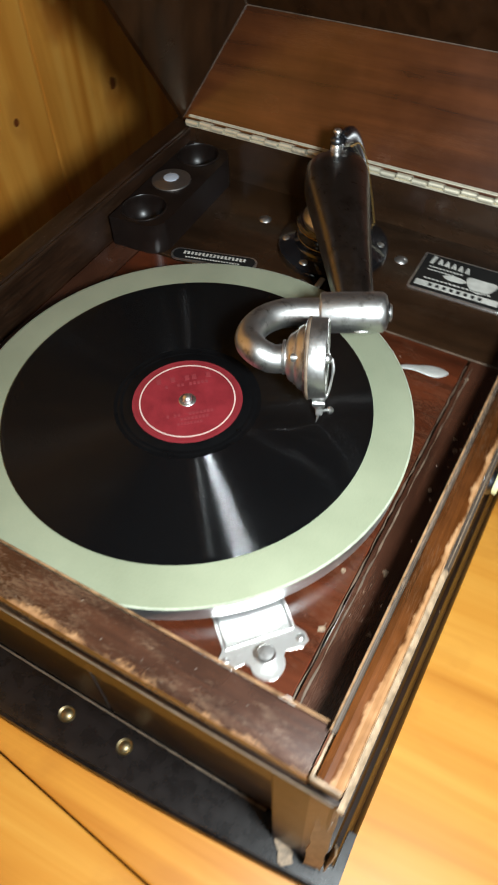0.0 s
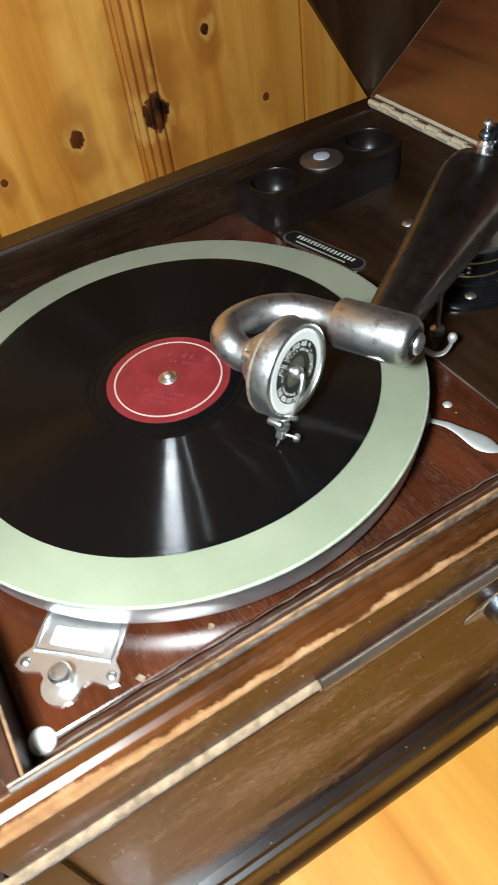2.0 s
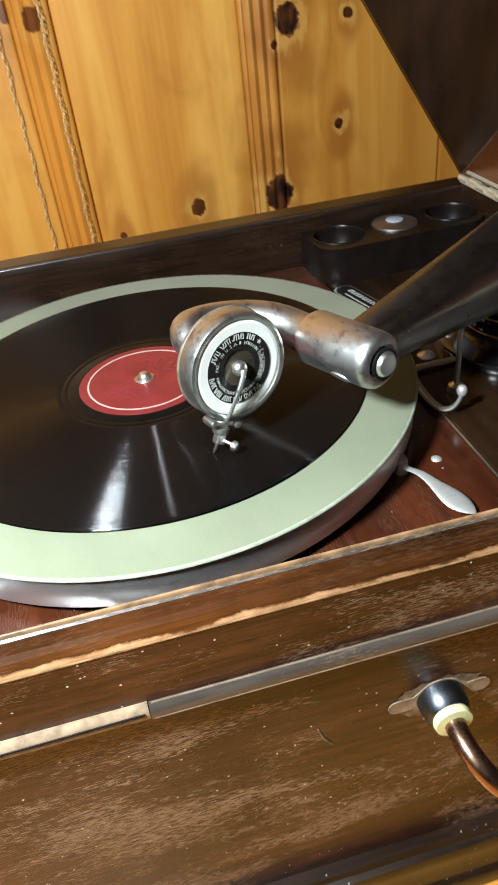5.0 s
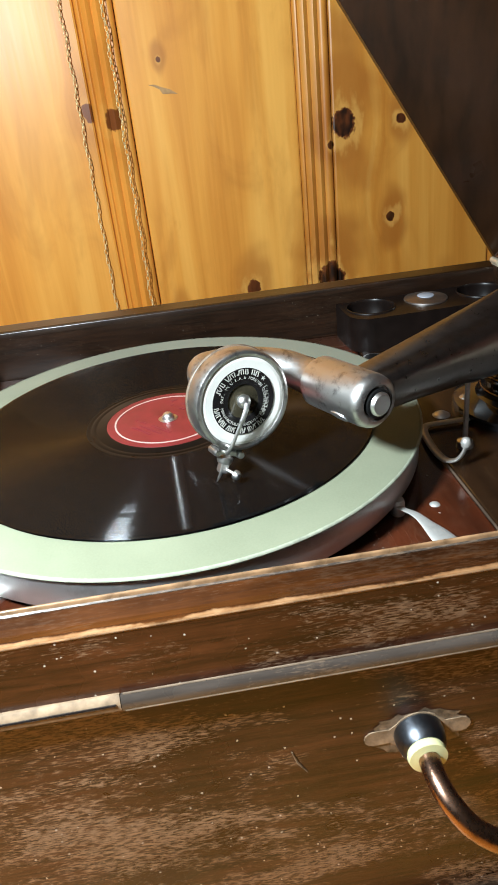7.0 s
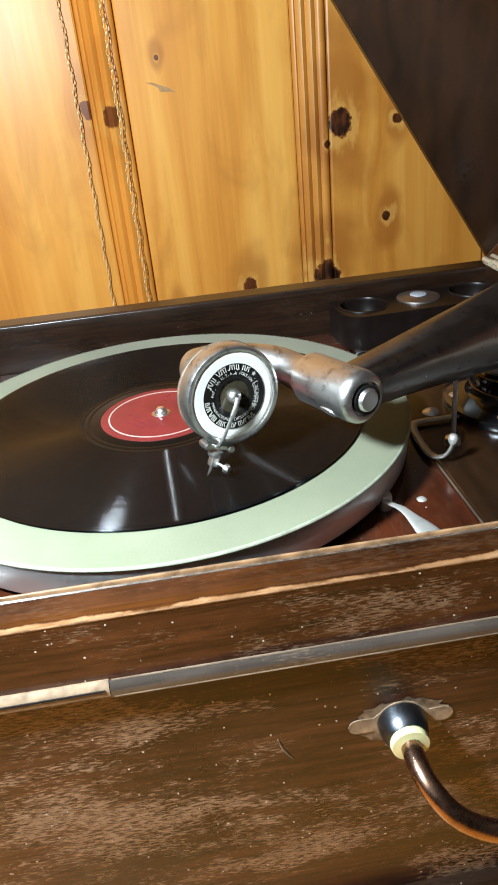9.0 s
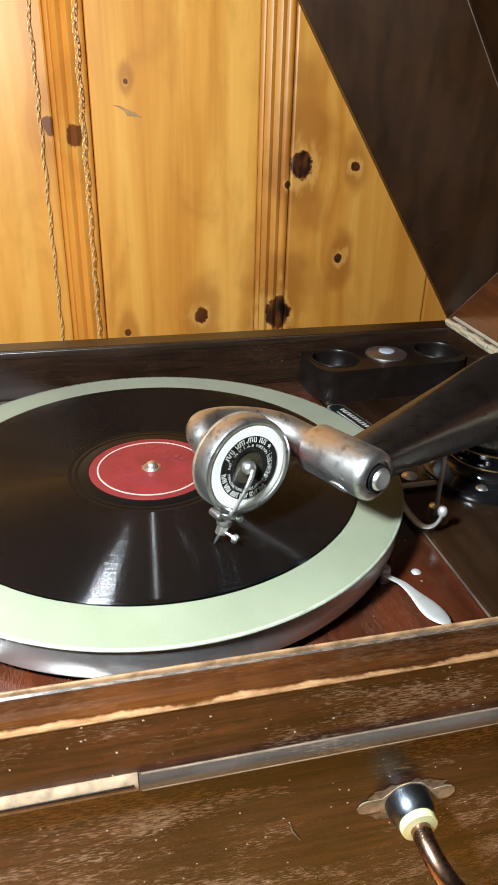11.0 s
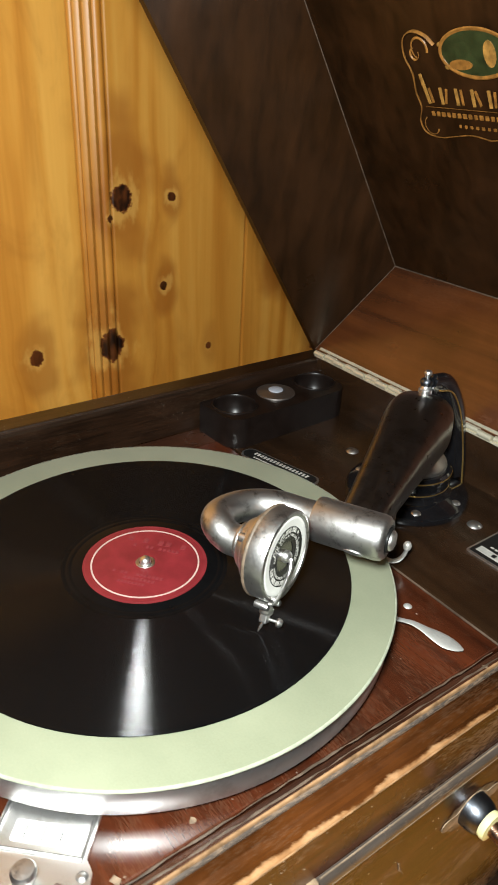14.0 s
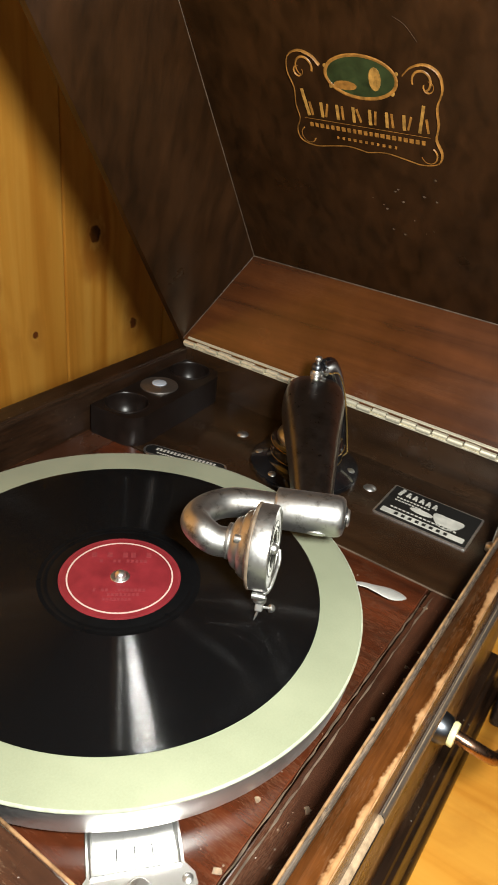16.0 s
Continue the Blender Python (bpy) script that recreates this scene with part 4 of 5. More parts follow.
part("finial_ball", lathe([(0.0022, 1.0594), (0.0042, 1.0606), (0.0051, 1.0626), (0.0048, 1.0646), (0.0034, 1.0660), (0.0020, 1.0667), (0, 1.0668)], 24, Matrix.Translation(TIP)), socket_steel, arm, "dark ball on the bracket", smooth=50)
part("finial_tip", lathe([(0.0018, 1.0664), (0.0018, 1.0682), (0.0029, 1.0692), (0.0031, 1.0708), (0.0024, 1.0722), (0, 1.0728)], 20, Matrix.Translation(TIP)), nickel_bright, arm, smooth=50)
screw_head(TIP + Vector((0.009, -0.006, 1.0545)), 0.003, Matrix(), arm, nickel)

# Elbow cap that lies across the end of the tube.
JOINT, BOLT = Vector((0.0605, 0.0820, 1.0350)), Vector((0.1015, 0.0995, 1.0366))
cap_way = (BOLT - JOINT).normalized()
cap_m = Matrix.Translation(JOINT) @ axis_turn(cap_way)
LEN = (BOLT - JOINT).length
elbow_cap = part("elbow_cap", lathe([(0.0105, -0.001), (0.0132, 0.0), (0.0137, 0.0012), (0.0137, LEN - 0.006), (0.0131, LEN - 0.0025), (0.0112, LEN - 0.0005), (0.0090, LEN), (0.0088, LEN - 0.002), (0, LEN - 0.002)], 48, cap_m),
                 nickel, arm, "tarnished nickel elbow cap with a slotted bolt", smooth=35)
part("bolt_ring", lathe([(0.0074, LEN - 0.002), (0.0074, LEN + 0.0008), (0.0062, LEN + 0.0012), (0.0062, LEN - 0.001)], 32, cap_m), plate_black, elbow_cap)
part("bolt", lathe([(0.0060, LEN - 0.002), (0.0060, LEN + 0.0018), (0.0050, LEN + 0.0030), (0, LEN + 0.0033)], 32, cap_m), nickel_bright, elbow_cap, smooth=40)
oval_pts = [(0.0060 * math.cos(a), 0.0034 * math.sin(a)) for a in (2 * math.pi * k / 20 for k in range(20))]
window_m = Matrix.Translation(JOINT.lerp(BOLT, 0.62)) @ axis_turn(cap_way) @ Matrix.Rotation(radians(-52), 4, "Z") @ Matrix.Translation((0.0, -0.0136, 0)) @ Matrix.Rotation(radians(90), 4, "X") @ Matrix.Rotation(radians(90), 4, "Z")
part("rubbed_spot", plate(oval_pts, -0.0006, 0.0003, window_m), nickel_bright, elbow_cap)

# Gooseneck: the bent tube that carries the sound box.
FACE, NEEDLE = Vector((0.0838, 0.0375, 1.0410)), Vector((0.0862, 0.0190, 1.0))
AZ, EL = radians(19), radians(3)
NORMAL = Vector((math.cos(EL) * math.cos(AZ), math.cos(EL) * math.sin(AZ), math.sin(EL)))
DOWN = NEEDLE - FACE
DOWN = (DOWN - NORMAL * DOWN.dot(NORMAL)).normalized()
CENTRE = FACE - NORMAL * 0.004
NECK = CENTRE - NORMAL * 0.0215
neck_path = spline([JOINT + cap_way * 0.004, JOINT - cap_way * 0.010, Vector((0.0395, 0.0695, 1.0365)), Vector((0.0312, 0.0580, 1.0375)), Vector((0.0288, 0.0440, 1.0390)), Vector((0.0325, 0.0310, 1.0410)),
                    Vector((0.0420, 0.0232, 1.0430)), NECK - NORMAL * 0.008 + Vector((0, -0.002, 0)), NECK + NORMAL * 0.003], 6)
part("gooseneck", tube(neck_path, [0.0100 - 0.0010 * k / (len(neck_path) - 1) for k in range(len(neck_path))], 28), nickel, arm, "bent nickel tube", smooth=60)

# ---- sound box ----
BOX = Matrix((( -DOWN.cross(NORMAL).x, -DOWN.x, NORMAL.x, CENTRE.x), (-DOWN.cross(NORMAL).y, -DOWN.y, NORMAL.y, CENTRE.y), (-DOWN.cross(NORMAL).z, -DOWN.z, NORMAL.z, CENTRE.z), (0, 0, 0, 1)))
if BOX.to_3x3().determinant() < 0:
    BOX = BOX @ Matrix.Scale(-1, 4, (1, 0, 0))
sound_box = part("sound_box", lathe([(0.0090, -0.0240), (0.0108, -0.0236), (0.0110, -0.0222), (0.0104, -0.0216), (0.0122, -0.0205), (0.0140, -0.0196), (0.0152, -0.0180), (0.0160, -0.0165), (0.0164, -0.0152), (0.0178, -0.0146),
                                     (0.0196, -0.0132), (0.0206, -0.0112), (0.0212, -0.0098), (0.0236, -0.0088), (0.0252, -0.0082),
                                     (0.0256, -0.0066), (0.0256, 0.0030), (0.0250, 0.0043), (0.0238, 0.0047), (0.0227, 0.0042), (0.0223, 0.0028), (0.0, 0.0028)], 64, BOX), nickel, machine,
                 "round nickel sound box with a lettered face and steel needle", smooth=35)
for k in range(3):
    a = radians(40 + 120 * k)
    part("back_screw", lathe([(0, -0.0205), (0.0024, -0.0200), (0.0026, -0.0185), (0.0026, -0.0120), (0, -0.0120)], 14, BOX @ Matrix.Translation((0.0172 * math.cos(a), 0.0172 * math.sin(a), 0.003))), nickel_bright, sound_box, smooth=40)
part("gasket", lathe([(0.0250, -0.0082), (0.0258, -0.0077), (0.0261, -0.0069), (0.0258, -0.0061), (0.0250, -0.0056)], 64, BOX), rubber, sound_box, "ribbed yellowed rubber ring", smooth=60)
part("face_ring", lathe([(0.0168, 0.0029), (0.0168, 0.0038), (0.0208, 0.0040), (0.0223, 0.0036), (0.0223, 0.0029)], 64, BOX), white_ring, sound_box, "white enamelled ring")
face = part("face_disc", lathe([(0.0085, 0.0029), (0.0085, 0.0035), (0.0168, 0.0042), (0.0168, 0.0029)], 64, BOX), disc_black, sound_box, "black disc with silver lettering")
part("diaphragm", lathe([(0, 0.0030), (0.0086, 0.0030), (0.0086, 0.0028)], 32, BOX), mica, sound_box)
part("centre_stud", lathe([(0.0034, 0.003), (0.0036, 0.0045), (0.0028, 0.0062), (0.0012, 0.0070), (0, 0.0071)], 24, BOX), nickel_bright, sound_box, smooth=50)


def on_face(x, y, z=0.0):
    return BOX @ Vector((x, y, z))


part("stylus_bar", tube(spline([on_face(0.0004, 0.0, 0.0072), on_face(-0.0003, -0.006, 0.0082), on_face(-0.001, -0.014, 0.0074), on_face(-0.0012, -0.023, 0.0055), on_face(-0.0012, -0.0275, 0.0026)], 5),
                        [0.0013] * 8 + [0.0009] * 9 + [0.0011] * 4, 10), nickel, sound_box, "thin steel stylus bar")
part("bar_seat", box(-0.0085, 0.0085, -0.0290, -0.0262, -0.0035, 0.0022, bevel=0.0006, m=BOX), nickel_bright, sound_box)
for s in (1, -1):
    part("spring_screw", lathe([(0, 0.0022), (0.0016, 0.0020), (0.0021, 0.0006), (0.0021, -0.0060), (0, -0.0060)], 16, BOX @ Matrix.Translation((s * 0.0066, -0.0276, 0.0020))), nickel, sound_box, smooth=45)
part("needle_chuck", box(-0.0022, 0.0024, -0.0385, -0.0288, -0.0022, 0.0024, bevel=0.0007, m=BOX), nickel_bright, sound_box)
part("chuck_collar", lathe([(0, 0.002), (0.0036, 0.002), (0.0040, 0.0008), (0.0040, -0.0012), (0, -0.0016)], 20, BOX @ Matrix.Translation((0, -0.0312, 0)) @ Matrix.Rotation(radians(90), 4, "X")), nickel, sound_box, smooth=40)
part("thumb_screw", tube([on_face(0.001, -0.0362, 0.001), on_face(0.0040, -0.0368, 0.0062)], 0.0009, 10), nickel, sound_box)
part("thumb_knob", lathe([(0, 0.0026), (0.0018, 0.0024), (0.0025, 0.0012), (0.0025, -0.0004), (0.0012, -0.001), (0, -0.001)], 20, Matrix.Translation(on_face(0.0042, -0.0370, 0.0064)) @ axis_turn(BOX.to_3x3() @ Vector((0.5, -0.1, 0.86)))),
     nickel_bright, sound_box, smooth=45)
part("needle", tube([on_face(-0.0002, -0.0375, 0.0), NEEDLE.lerp(on_face(0, -0.0375, 0), 0.45), NEEDLE + Vector((0, 0, 0.0004))], [0.0008, 0.0008, 0.0002], 8), nickel_bright, sound_box)


def ring_text(text, radius, height, start, sweep_deg, flip=False):
    """Letters set round the face, from the built-in font, as one mesh."""
    bm = bmesh.new()
    dep = None
    for k, ch in enumerate(text):
        if ch == " ":
            continue
        cu = bpy.data.curves.new("letter", "FONT")
        cu.body, cu.size, cu.align_x, cu.extrude = ch, height, "CENTER", 0.00005
        cu.resolution_u = 2
        ob = bpy.data.objects.new("letter", cu)
        scene.collection.objects.link(ob)
        dep = bpy.context.evaluated_depsgraph_get()
        me = bpy.data.meshes.new_from_object(ob.evaluated_get(dep))
        a = start - sweep_deg * k / max(1, len(text) - 1)
        turn = a - 90 if not flip else a + 90
        z = 0.0036 + 0.0007 * (radius - 0.0085) / 0.0083 + 0.0001
        m = BOX @ Matrix.Translation((radius * math.cos(radians(a)), radius * math.sin(radians(a)), z)) @ Matrix.Rotation(radians(turn), 4, "Z")
        me.transform(m)
        bm.from_mesh(me)
        bpy.data.objects.remove(ob)
        bpy.data.curves.remove(cu)
        bpy.data.meshes.remove(me)
    return part("lettering", bm, ink_silver, face)


ring_text("PAT. IN U.S.A.& FOREIGN COUNTRIES", 0.0112, 0.0021, 190, 200)
ring_text("BY", 0.0112, 0.0021, -22, 14)
ring_text("MANUFACTURED EXCLUSIVELY", 0.0127, 0.0021, 208, -140, True)
ring_text("CAMDEN,N.J.", 0.0139, 0.0028, -22, -72, True)
strokes = bmesh.new()
for a0, a1, n in ((172, 74, 22), (202, 330, 34)):
    for k in range(n):
        if k % 3 == 2 and k % 2:
            continue
        a = radians(a0 + (a1 - a0) * k / (n - 1))
        m = BOX @ Matrix.Translation((0.0150 * math.cos(a), 0.0150 * math.sin(a), 0.0042)) @ Matrix.Rotation(a, 4, "Z") @ Matrix.Rotation(radians((0, 16, -16, 0, 8)[k % 5]), 4, "Z")
        add_box(strokes, -0.0013, 0.0013, -0.00022, 0.00022, -0.0001, 0.0001, m=m)
        if k % 4 == 0:
            add_box(strokes, -0.0013, -0.0009, -0.0002, 0.0009, -0.0001, 0.0001, m=m)
        if k % 4 == 1:
            add_box(strokes, 0.0009, 0.0013, -0.0008, 0.0008, -0.0001, 0.0001, m=m)
part("name_bar", strokes, ink_silver, face, "silver bars in place of the maker's name")
star = [(0.0013 * (1 if k % 2 == 0 else 0.42) * math.cos(math.pi * k / 5), 0.0013 * (1 if k % 2 == 0 else 0.42) * math.sin(math.pi * k / 5)) for k in range(10)]
part("star", plate(star, -0.0001, 0.0001, BOX @ Matrix.Translation((0.0150 * math.cos(radians(60)), 0.0150 * math.sin(radians(60)), 0.0042))), ink_silver, face)

# ---- needle cups ----
CUP_X, CUP_Y, CUP_TOP = -0.1490, (0.1795, 0.2760), 1.0012
bm = bmesh.new()
shape = [(-0.1702, 0.156), (-0.146, 0.156), *arc(-0.138, 0.174, 0.018, -90, 0, 6)[1:], *arc(-0.138, 0.2785, 0.018, 0, 90, 6)[:-1], (-0.146, 0.2965), (-0.1702, 0.2965)]
loops = [shape] + [arc(CUP_X, cy, 0.0192, 0, 350, 35) for cy in CUP_Y]
rings = [[bm.verts.new((x, y, CUP_TOP)) for x, y in pts] for pts in loops]
rims = [bm.edges.new((ring[k], ring[(k + 1) % len(ring)])) for ring in rings for k in range(len(ring))]
bmesh.ops.triangle_fill(bm, edges=rims, use_beauty=True)
low = [bm.verts.new((x, y, BOARD)) for x, y in shape]
for k in range(len(shape)):
    bm.faces.new((low[k], low[(k + 1) % len(shape)], rings[0][(k + 1) % len(shape)], rings[0][k]))
for cy, ring in zip(CUP_Y, rings[1:]):
    last = ring
    for r, z in ((0.0189, 0.9975), (0.0180, 0.9900), (0.0150, 0.9830), (0.0095, 0.9792), (0.0030, 0.9785)):
        now = [bm.verts.new((x, y, z)) for x, y in arc(CUP_X, cy, r, 0, 350, 35)]
        for k in range(36):
            bm.faces.new((last[k], last[(k + 1) % 36], now[(k + 1) % 36], now[k]))
        last = now
    bm.faces.new(last)
bmesh.ops.recalc_face_normals(bm, faces=bm.faces)
cups = part("needle_cup_block", bm, cup_black, machine, "black block with two needle cups and a nickel-topped lid", smooth=40)
for cy in CUP_Y:
    part("cup_rim", lathe([(0.0206, CUP_TOP), (0.0203, CUP_TOP + 0.001), (0.0196, CUP_TOP + 0.0012), (0.0191, CUP_TOP + 0.0004), (0.0191, CUP_TOP - 0.002)], 40, Matrix.Translation((CUP_X, cy, 0))), cup_black, cups, smooth=50)
cup_lid = part("cup_lid", lathe([(0.0, 1.0042), (0.0070, 1.0042), (0.0085, 1.0036), (0.0150, 1.0032), (0.0178, 1.0024), (0.0182, 1.0004)], 40, Matrix.Translation((-0.1495, 0.2275, 0))), lid_grey, cups, "dull round lid with a bright knob", smooth=40)
part("knob", lathe([(0.0, 1.0050), (0.0062, 1.0050), (0.0068, 1.0047), (0.0070, 1.0040)], 28, Matrix.Translation((-0.1495, 0.2275, 0))), button_white, cup_lid, smooth=45)

# ---- plates on the board ----
def flat_plate(name, at, w, h, turn, r, face_mat, label):
    m = Matrix.Translation((*at, BOARD)) @ Matrix.Rotation(radians(turn), 4, "Z")
    thing = part(name, plate(round_rect(w / 2, h / 2, r), 0.0, 0.0012, m), nickel_bright, machine, label)
    part("plate_field", plate(round_rect(w / 2 - 0.0016, h / 2 - 0.0016, max(0.0004, r - 0.001)), 0.0012, 0.0014, m), face_mat, thing)
    return thing, m


name_plate, m = flat_plate("name_plate", (0.126, 0.2335), 0.079, 0.050, -1.5, 0.0015, plate_black, "black and silver maker's plate")


def plate_bar(thing, m, x, y, w, h, slant=0.0):
    part("print_bar", box(-w / 2, w / 2, -h / 2, h / 2, 0.0013, 0.0016, m=m @ Matrix.Translation((x, y, 0)) @ Matrix.Rotation(radians(slant), 4, "Z")), ink_silver, thing)


for k in range(6):
    plate_bar(name_plate, m, -0.030 + 0.0060 * k, 0.0168 - 0.0005 * k, 0.0020 if k else 0.0030, 0.0072 if k else 0.0110, -8)
    if k:
        plate_bar(name_plate, m, -0.0282 + 0.0060 * k, 0.0152 - 0.0005 * k, 0.0014, 0.0052, 10)
for k in range(10):
    plate_bar(name_plate, m, -0.030 + 0.0030 * k, 0.0072, 0.0020, 0.0016)
for k in range(8):
    plate_bar(name_plate, m, -0.030 + 0.0030 * k, 0.0030, 0.0021, 0.0013)
for k in range(16):
    plate_bar(name_plate, m, -0.029 + 0.0036 * k, -0.0088, 0.0025, 0.0016)
blob = [(0.016 + 0.013 * math.cos(a), 0.001 + 0.009 * math.sin(a) + 0.003 * math.cos(2 * a)) for a in (2 * math.pi * k / 20 for k in range(20))]
part("plate_picture", plate(blob, 0.0013, 0.0016, m), ink_silver, name_plate)
part("plate_picture", plate([(-0.006 + 0.010 * math.cos(a), -0.001 + 0.0035 * math.sin(a)) for a in (2 * math.pi * k / 16 for k in range(16))], 0.0013, 0.0016, m), ink_silver, name_plate)
plate_bar(name_plate, m, 0.0, -0.0165, 0.070, 0.0070)
for k in range(8):
    part("number_bar", box(-0.0015, 0.0015, -0.0018, 0.0018, 0.0016, 0.0018, m=m @ Matrix.Translation((-0.022 + 0.006 * k, -0.0165, 0))), plate_black, name_plate)

badge, m = flat_plate("dealer_badge", (-0.0775, 0.1735), 0.078, 0.0165, 11.5, 0.0075, plate_black, "long rounded black and silver dealer's badge")
for k in range(17):
    plate_bar(badge, m, -0.027 + 0.0034 * k, 0.0022, 0.0018, 0.0040, -6 + 12 * (k % 2))
for k in range(20):
    plate_bar(badge, m, -0.024 + 0.0025 * k, -0.0038, 0.0016, 0.0014)

# ---- speed plate near the front corner ----
SPEED = Matrix.Translation((0.1165, -0.1225, BOARD)) @ Matrix.Rotation(radians(45), 4, "Z")
outline = [(-0.0215, 0.026), (-0.0215, 0.004), (-0.0255, -0.001), (-0.0262, -0.0062), (-0.0222, -0.0085), (-0.0125, -0.0072), (-0.0098, -0.0100), *arc(0, -0.0112, 0.0098, 190, 350, 10),
           (0.0098, -0.0100), (0.0125, -0.0072), (0.0222, -0.0085), (0.0262, -0.0062), (0.0255, -0.001), (0.0215, 0.004), (0.0215, 0.026)]
speed = part("speed_plate", plate(outline, 0.0, 0.0018, SPEED), nickel_bright, machine, "nickel speed regulator plate with a small knob")
part("plate_rib", tube([SPEED @ Vector((x, y, 0.0018)) for x, y in ((-0.0195, 0.024), (-0.0195, 0.003), (0.0195, 0.003), (0.0195, 0.024))], 0.0012, 8), nickel, speed)
part("scale_window", plate(round_rect(0.0135, 0.0048, 0.001), 0.0018, 0.0022, SPEED @ Matrix.Translation((0, 0.0115, 0))), white_ring, speed, "pale scale window")
for k in range(3):
    part("scale_mark", box(-0.0003, 0.0003, -0.003, 0.003, 0.0021, 0.0024, m=SPEED @ Matrix.Translation((-0.008 + 0.008 * k, 0.0115, 0))), plate_black, speed)
part("speed_knob", lathe([(0.0038, 0.0018), (0.0036, 0.0050), (0.0052, 0.0058), (0.0054, 0.0086), (0.0044, 0.0100), (0, 0.0104)], 28, SPEED @ Matrix.Translation((0, -0.0085, 0))), nickel, speed, smooth=40)
for s in (1, -1):
    screw_head(SPEED @ Vector((s * 0.0220, -0.0035, 0.0018)), 0.0026, Matrix(), speed, nickel)
part("corner_button", lathe([(0, 0.0042), (0.0035, 0.0038), (0.0058, 0.0020), (0.0064, 0.0)], 28, Matrix.Translation((0.1425, -0.1478, BOARD))), white_ring, machine, "round pale button at the board corner", smooth=45)

# ---- brake lever, catch and screws by the turntable's edge ----
lever_pts = spline([(0.100, 0.1080, 0.9775), (0.1100, 0.1085, 0.9800), (0.1190, 0.1120, 0.9815), (0.1290, 0.1160, 0.9795), (0.1380, 0.1195, 0.9775), (0.1480, 0.1235, 0.9765)], 4)
width = [0.0018, 0.0017, 0.0016, 0.0016, 0.0016, 0.0016, 0.0017, 0.0018, 0.002, 0.0022, 0.0025, 0.003, 0.0036, 0.0042, 0.0047, 0.005, 0.0051, 0.0048, 0.004, 0.0028, 0.0008]
lever = part("brake_lever", tube(lever_pts, [1.25 * w for w in width], 12, 0.22), lever_nickel, machine, "nickel spoon-shaped brake lever", smooth=60)
part("lever_pivot", lathe([(0, 0.009), (0.003, 0.0088), (0.0036, 0.0070), (0.0036, 0.0)], 20, Matrix.Translation((0.1035, 0.1085, BOARD))), nickel, lever, smooth=45)
screw_head((0.1015, 0.1295, BOARD), 0.0028, Matrix(), machine, lever_nickel)
catch = part("arm_catch", tube(spline([(0.0200, 0.200, 0.9755), (0.0205, 0.182, 0.9755), (0.0198, 0.162, 0.9755), (0.0225, 0.1565, 0.9755), (0.0290, 0.1535, 0.9755), (0.0450, 0.1510, 0.9757), (0.0590, 0.1502, 0.9760),
                                       (0.0670, 0.1518, 0.9765), (0.0705, 0.1560, 0.9785), (0.0720, 0.1590, 0.9840), (0.0722, 0.1596, 0.9890)], 4), 0.0026, 12, 0.45),
             lever_nickel, machine, "bent flat nickel catch with an upright pin", smooth=60)
part("catch_end", lathe([(0, 0.0030), (0.0020, 0.0024), (0.0030, 0.0), (0.0024, -0.0026), (0.0, -0.0030)], 16, Matrix.Translation((0.0722, 0.1596, 0.9895))), lever_nickel, catch, smooth=60)
part("pin", lathe([(0.0050, BOARD), (0.0046, BOARD + 0.004), (0.0016, BOARD + 0.0055), (0.0014, 1.0165), (0, 1.0167)], 16, Matrix.Translation((0.0490, 0.1705, 0))), nickel, catch, smooth=40)
for at in ((0.005, 0.175), (-0.063, 0.246), (0.0705, 0.2410)):
    screw_head((*at, BOARD), 0.0058, Matrix(), machine, nickel, "board_screw")

# ---- crank ----
HUB = Vector((0.1950, 0.083, 0.9245))
out = axis_turn((1, 0, 0))
crank = part("crank", tube(spline([HUB + Vector((0.012, 0, 0)), HUB + Vector((0.024, 0.000, -0.001)), HUB + Vector((0.033, 0.003, -0.005)), HUB + Vector((0.0395, 0.010, -0.012)), HUB + Vector((0.043, 0.022, -0.019)),
                                   HUB + Vector((0.045, 0.040, -0.0235)), HUB + Vector((0.046, 0.070, -0.027)), HUB + Vector((0.046, 0.11, -0.030))], 6), 0.0046, 16), copper_rod, machine,
             "brown copper-coloured winding crank in a nickel socket", smooth=60)
part("escutcheon", plate([*arc(0, 0, 0.0115, 35, 145, 8), (-0.0125, 0.004), *arc(-0.0195, 0.0, 0.0042, 90, 270, 6), (-0.0125, -0.004), *arc(0, 0, 0.0115, 215, 325, 8), (0.0125, -0.004), *arc(0.0195, 0.0, 0.0042, -90, 90, 6), (0.0125, 0.004)],
                         0.0, 0.0005, Matrix.Translation(HUB) @ Matrix(((0, 0, 1, 0), (1, 0, 0, 0), (0, 1, 0, 0), (0, 0, 0, 1)))), bare_wood, crank, "ghost of a lost plate in pale bare wood")
rnd = random.Random(5)
bm = bmesh.new()
face_out = Matrix.Translation(HUB) @ Matrix(((0, 0, 1, 0), (1, 0, 0, 0), (0, 1, 0, 0), (0, 0, 0, 1)))
middle = bm.verts.new(face_out @ Vector((0, 0, 0.0003)))
edge = [bm.verts.new(face_out @ Vector(((0.021 + rnd.uniform(-0.002, 0.003)) * math.cos(t), (0.0125 + rnd.uniform(-0.0012, 0.0016)) * math.sin(t), 0.00005))) for t in (2 * math.pi * k / 40 for k in range(40))]
for k in range(40):
    bm.faces.new((middle, edge[k], edge[(k + 1) % 40]))
part("rubbed_patch", bm, rubbed_wood, crank, "ragged patch rubbed to grey wood")
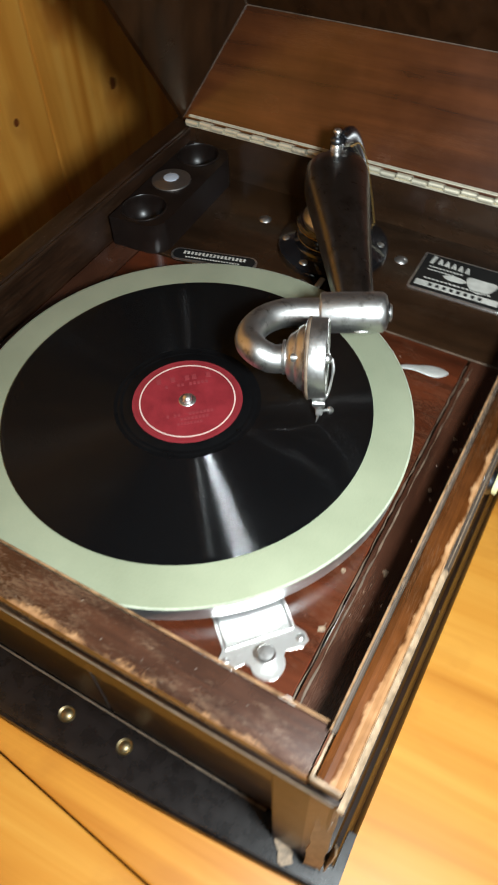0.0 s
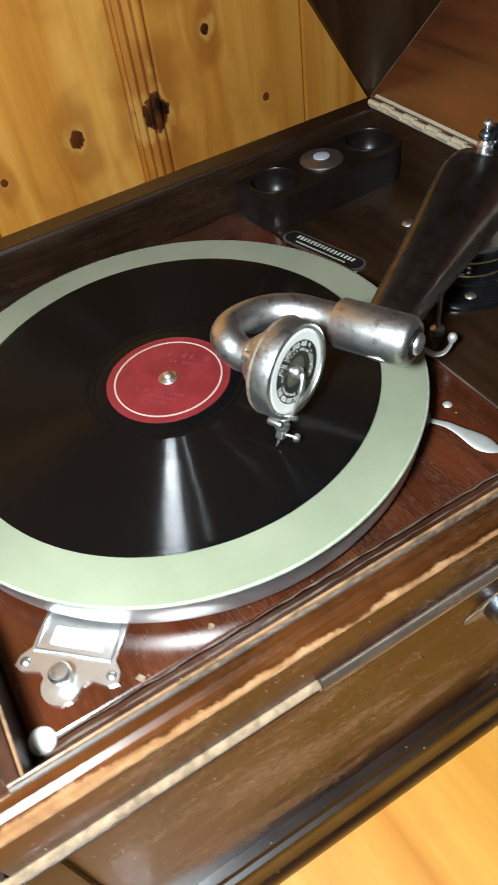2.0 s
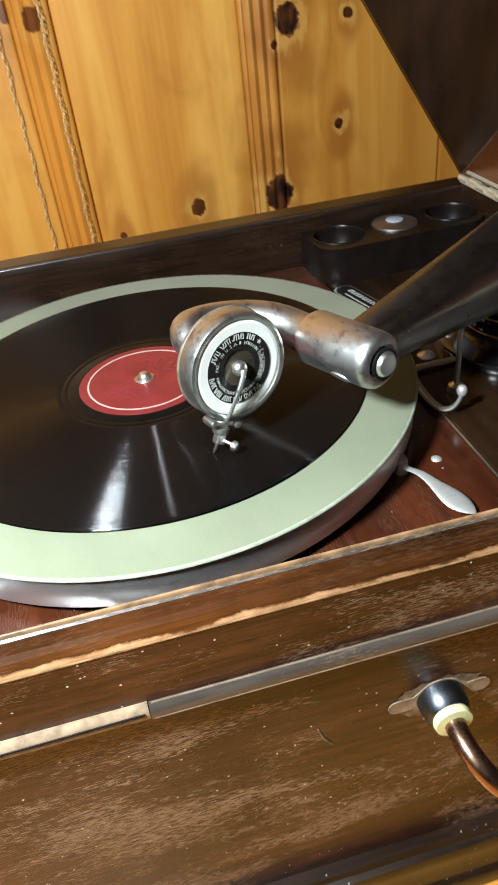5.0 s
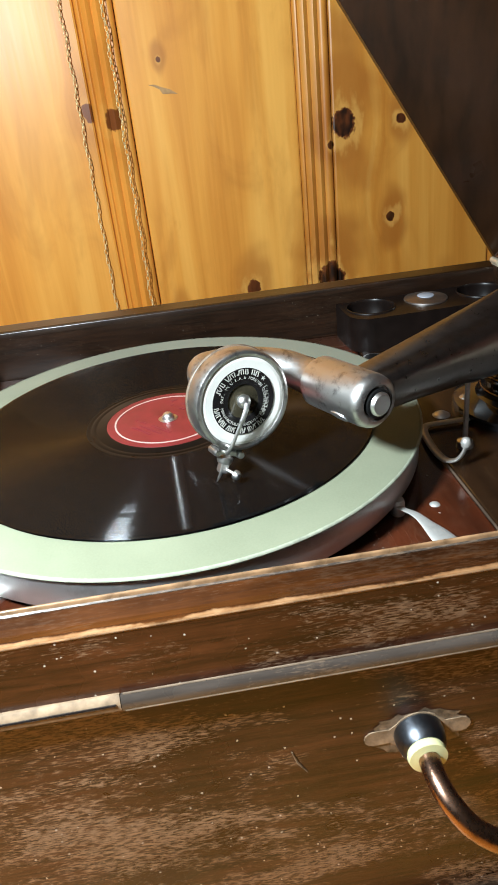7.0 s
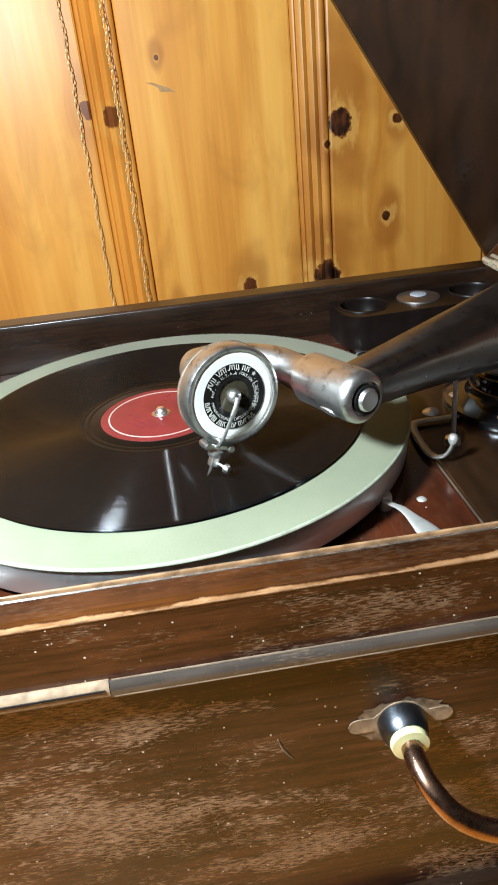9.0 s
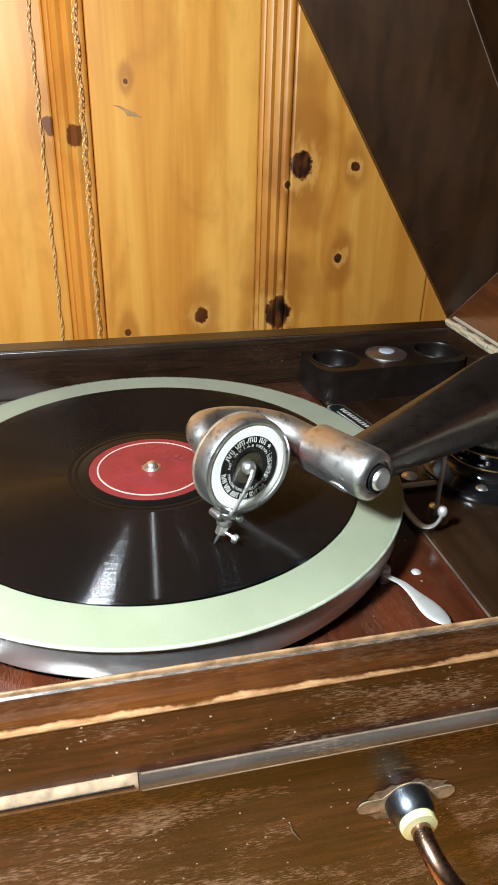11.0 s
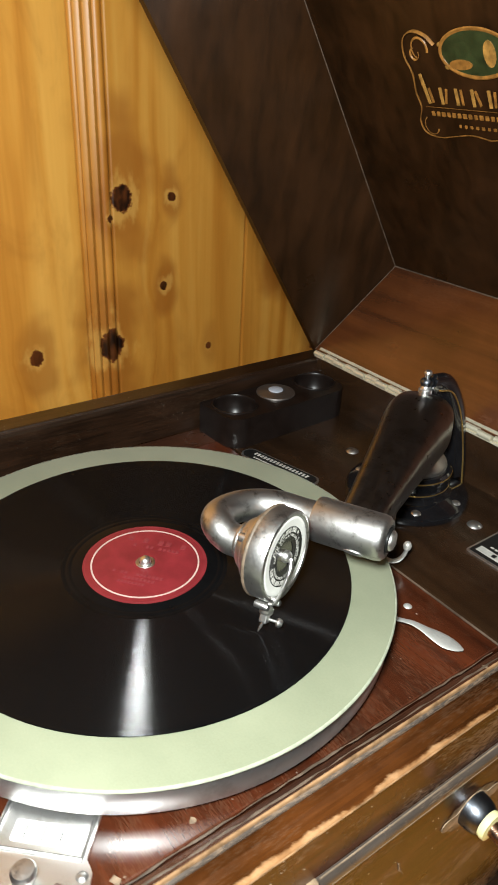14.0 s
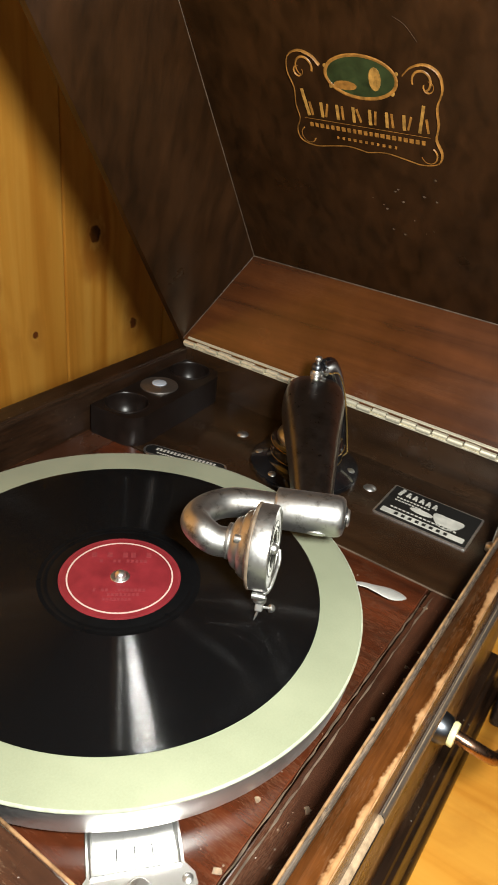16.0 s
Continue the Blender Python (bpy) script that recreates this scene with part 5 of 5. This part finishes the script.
part("socket", lathe([(0.0, 0.0002), (0.0108, 0.0002), (0.0108, 0.0040), (0.0098, 0.0085), (0.0084, 0.0105), (0.0, 0.0105)], 32, Matrix.Translation(HUB) @ out), socket_steel, crank, smooth=40)
part("washer", lathe([(0.0045, 0.0105), (0.0080, 0.0105), (0.0086, 0.0120), (0.0082, 0.0142), (0.0045, 0.0146)], 32, Matrix.Translation(HUB) @ out), cream_ring, crank, "cream plastic washer", smooth=45)

crank.matrix_basis = turn_about(HUB.x, HUB.y)
part("scratch", tube([(0.1926, 0.028, 0.925), (0.1927, 0.030, 0.918), (0.1929, 0.034, 0.911)], [0.0003, 0.0006, 0.0003], 6), rubbed_wood, machine)

# ---- dark block on the table behind the crank ----
small_block = part("wooden_block", box(0.2245, 0.246, 0.262, 0.305, TABLE_TOP, 0.789, bevel=0.003), black_wood)
tagged(small_block, "small black wooden block on the table beside the plinth", "wooden block")


# ---- pull chains in front of the boarded wall ----
def chain(at, top, bottom, label):
    ob = empty("pull_chain", (at[0], at[1], bottom), label, "chain", "pull chains on the wall")
    bm = bmesh.new()
    n = int((top - bottom) / 0.0062)
    for k in range(n):
        z = top - 0.0062 * k
        m = Matrix.Translation((at[0], at[1] + 0.0009 * math.sin(k * 0.9), z)) @ Matrix.Rotation(radians(90 * (k % 2) + 20), 4, "Z") @ Matrix.Rotation(radians(90), 4, "X") @ Matrix.Diagonal((0.5, 1, 1, 1))
        add = [bm.verts.new(m @ Vector(((0.0037 + 0.0007 * math.cos(b)) * math.cos(a), (0.0037 + 0.0007 * math.cos(b)) * math.sin(a), 0.0007 * math.sin(b))))
               for a in (2 * math.pi * i / 10 for i in range(10)) for b in (2 * math.pi * j / 5 for j in range(5))]
        for i in range(10):
            for j in range(5):
                bm.faces.new((add[i * 5 + j], add[((i + 1) % 10) * 5 + j], add[((i + 1) % 10) * 5 + (j + 1) % 5], add[i * 5 + (j + 1) % 5]))
    part("chain_strand", bm, chain_gold, ob, smooth=80)
    part("hook", tube([(WALL - 0.004, at[1], top + 0.004), (at[0] + 0.004, at[1], top + 0.004), (at[0] + 0.004, at[1], top + 0.010)], 0.0012, 8), brass, ob)


chain((WALL + 0.006, -0.041, ), 1.42, 0.86, "thin brass chain hanging against the pine wall")
chain((WALL + 0.015, 0.004), 1.42, 0.86, "thin brass chain hanging over the pine moulding")

# A gouge in one of the boards.
gouge = [(0.040, 1.182), (0.048, 1.1815), (0.056, 1.178), (0.064, 1.1755), (0.074, 1.169), (0.066, 1.1705), (0.056, 1.171), (0.053, 1.176), (0.047, 1.1795)]
part("gouge", plate(gouge, 0.0, 0.0005, Matrix(((0, 0, 1, WALL), (1, 0, 0, 0), (0, 1, 0, 0), (0, 0, 0, 1)))), gouge_tan, wall_west, "shallow pale gouge in the varnish")

# ---- pine boards of the wall, with moulded joints ----
for y0, y1 in ((-0.98, -0.74), (-0.738, -0.502), (-0.5, -0.2615), (-0.2575, -0.0270), (0.0160, 0.2130), (0.2560, 0.4665), (0.4685, 0.70), (0.7025, 0.93), (0.9325, 1.16)):
    part("plank", box(WALL - 0.02, WALL, y0, y1, 0.0, 2.4, bevel=0.0025), pine_wall, wall_west)
for y in (-0.0055, 0.2345):
    prof = [(-0.0212, -0.0195), (-0.0212, -0.003), (-0.0195, 0.0), (-0.0165, 0.0008), (-0.0145, -0.0009), (-0.0125, 0.0012), (-0.0085, 0.0030), (-0.0048, 0.0012), (-0.0030, -0.0009), (-0.001, 0.0010), (0.0030, 0.0030),
            (0.0070, 0.0012), (0.0088, -0.0009), (0.0108, 0.0010), (0.0150, 0.0022), (0.0185, 0.0008), (0.0205, -0.003), (0.0212, -0.0195)]
    bm = bmesh.new()
    ends = [[bm.verts.new((WALL + d, y + u, z)) for u, d in prof] for z in (0.0, 2.4)]
    for i in range(len(prof)):
        j = (i + 1) % len(prof)
        bm.faces.new((ends[0][i], ends[0][j], ends[1][j], ends[1][i]))
    bm.faces.new(ends[0])
    bm.faces.new(list(reversed(ends[1])))
    bmesh.ops.recalc_face_normals(bm, faces=bm.faces)
    part("moulded_joint", bm, pine_trim, wall_west, "moulded joint strip between the boards", smooth=50)
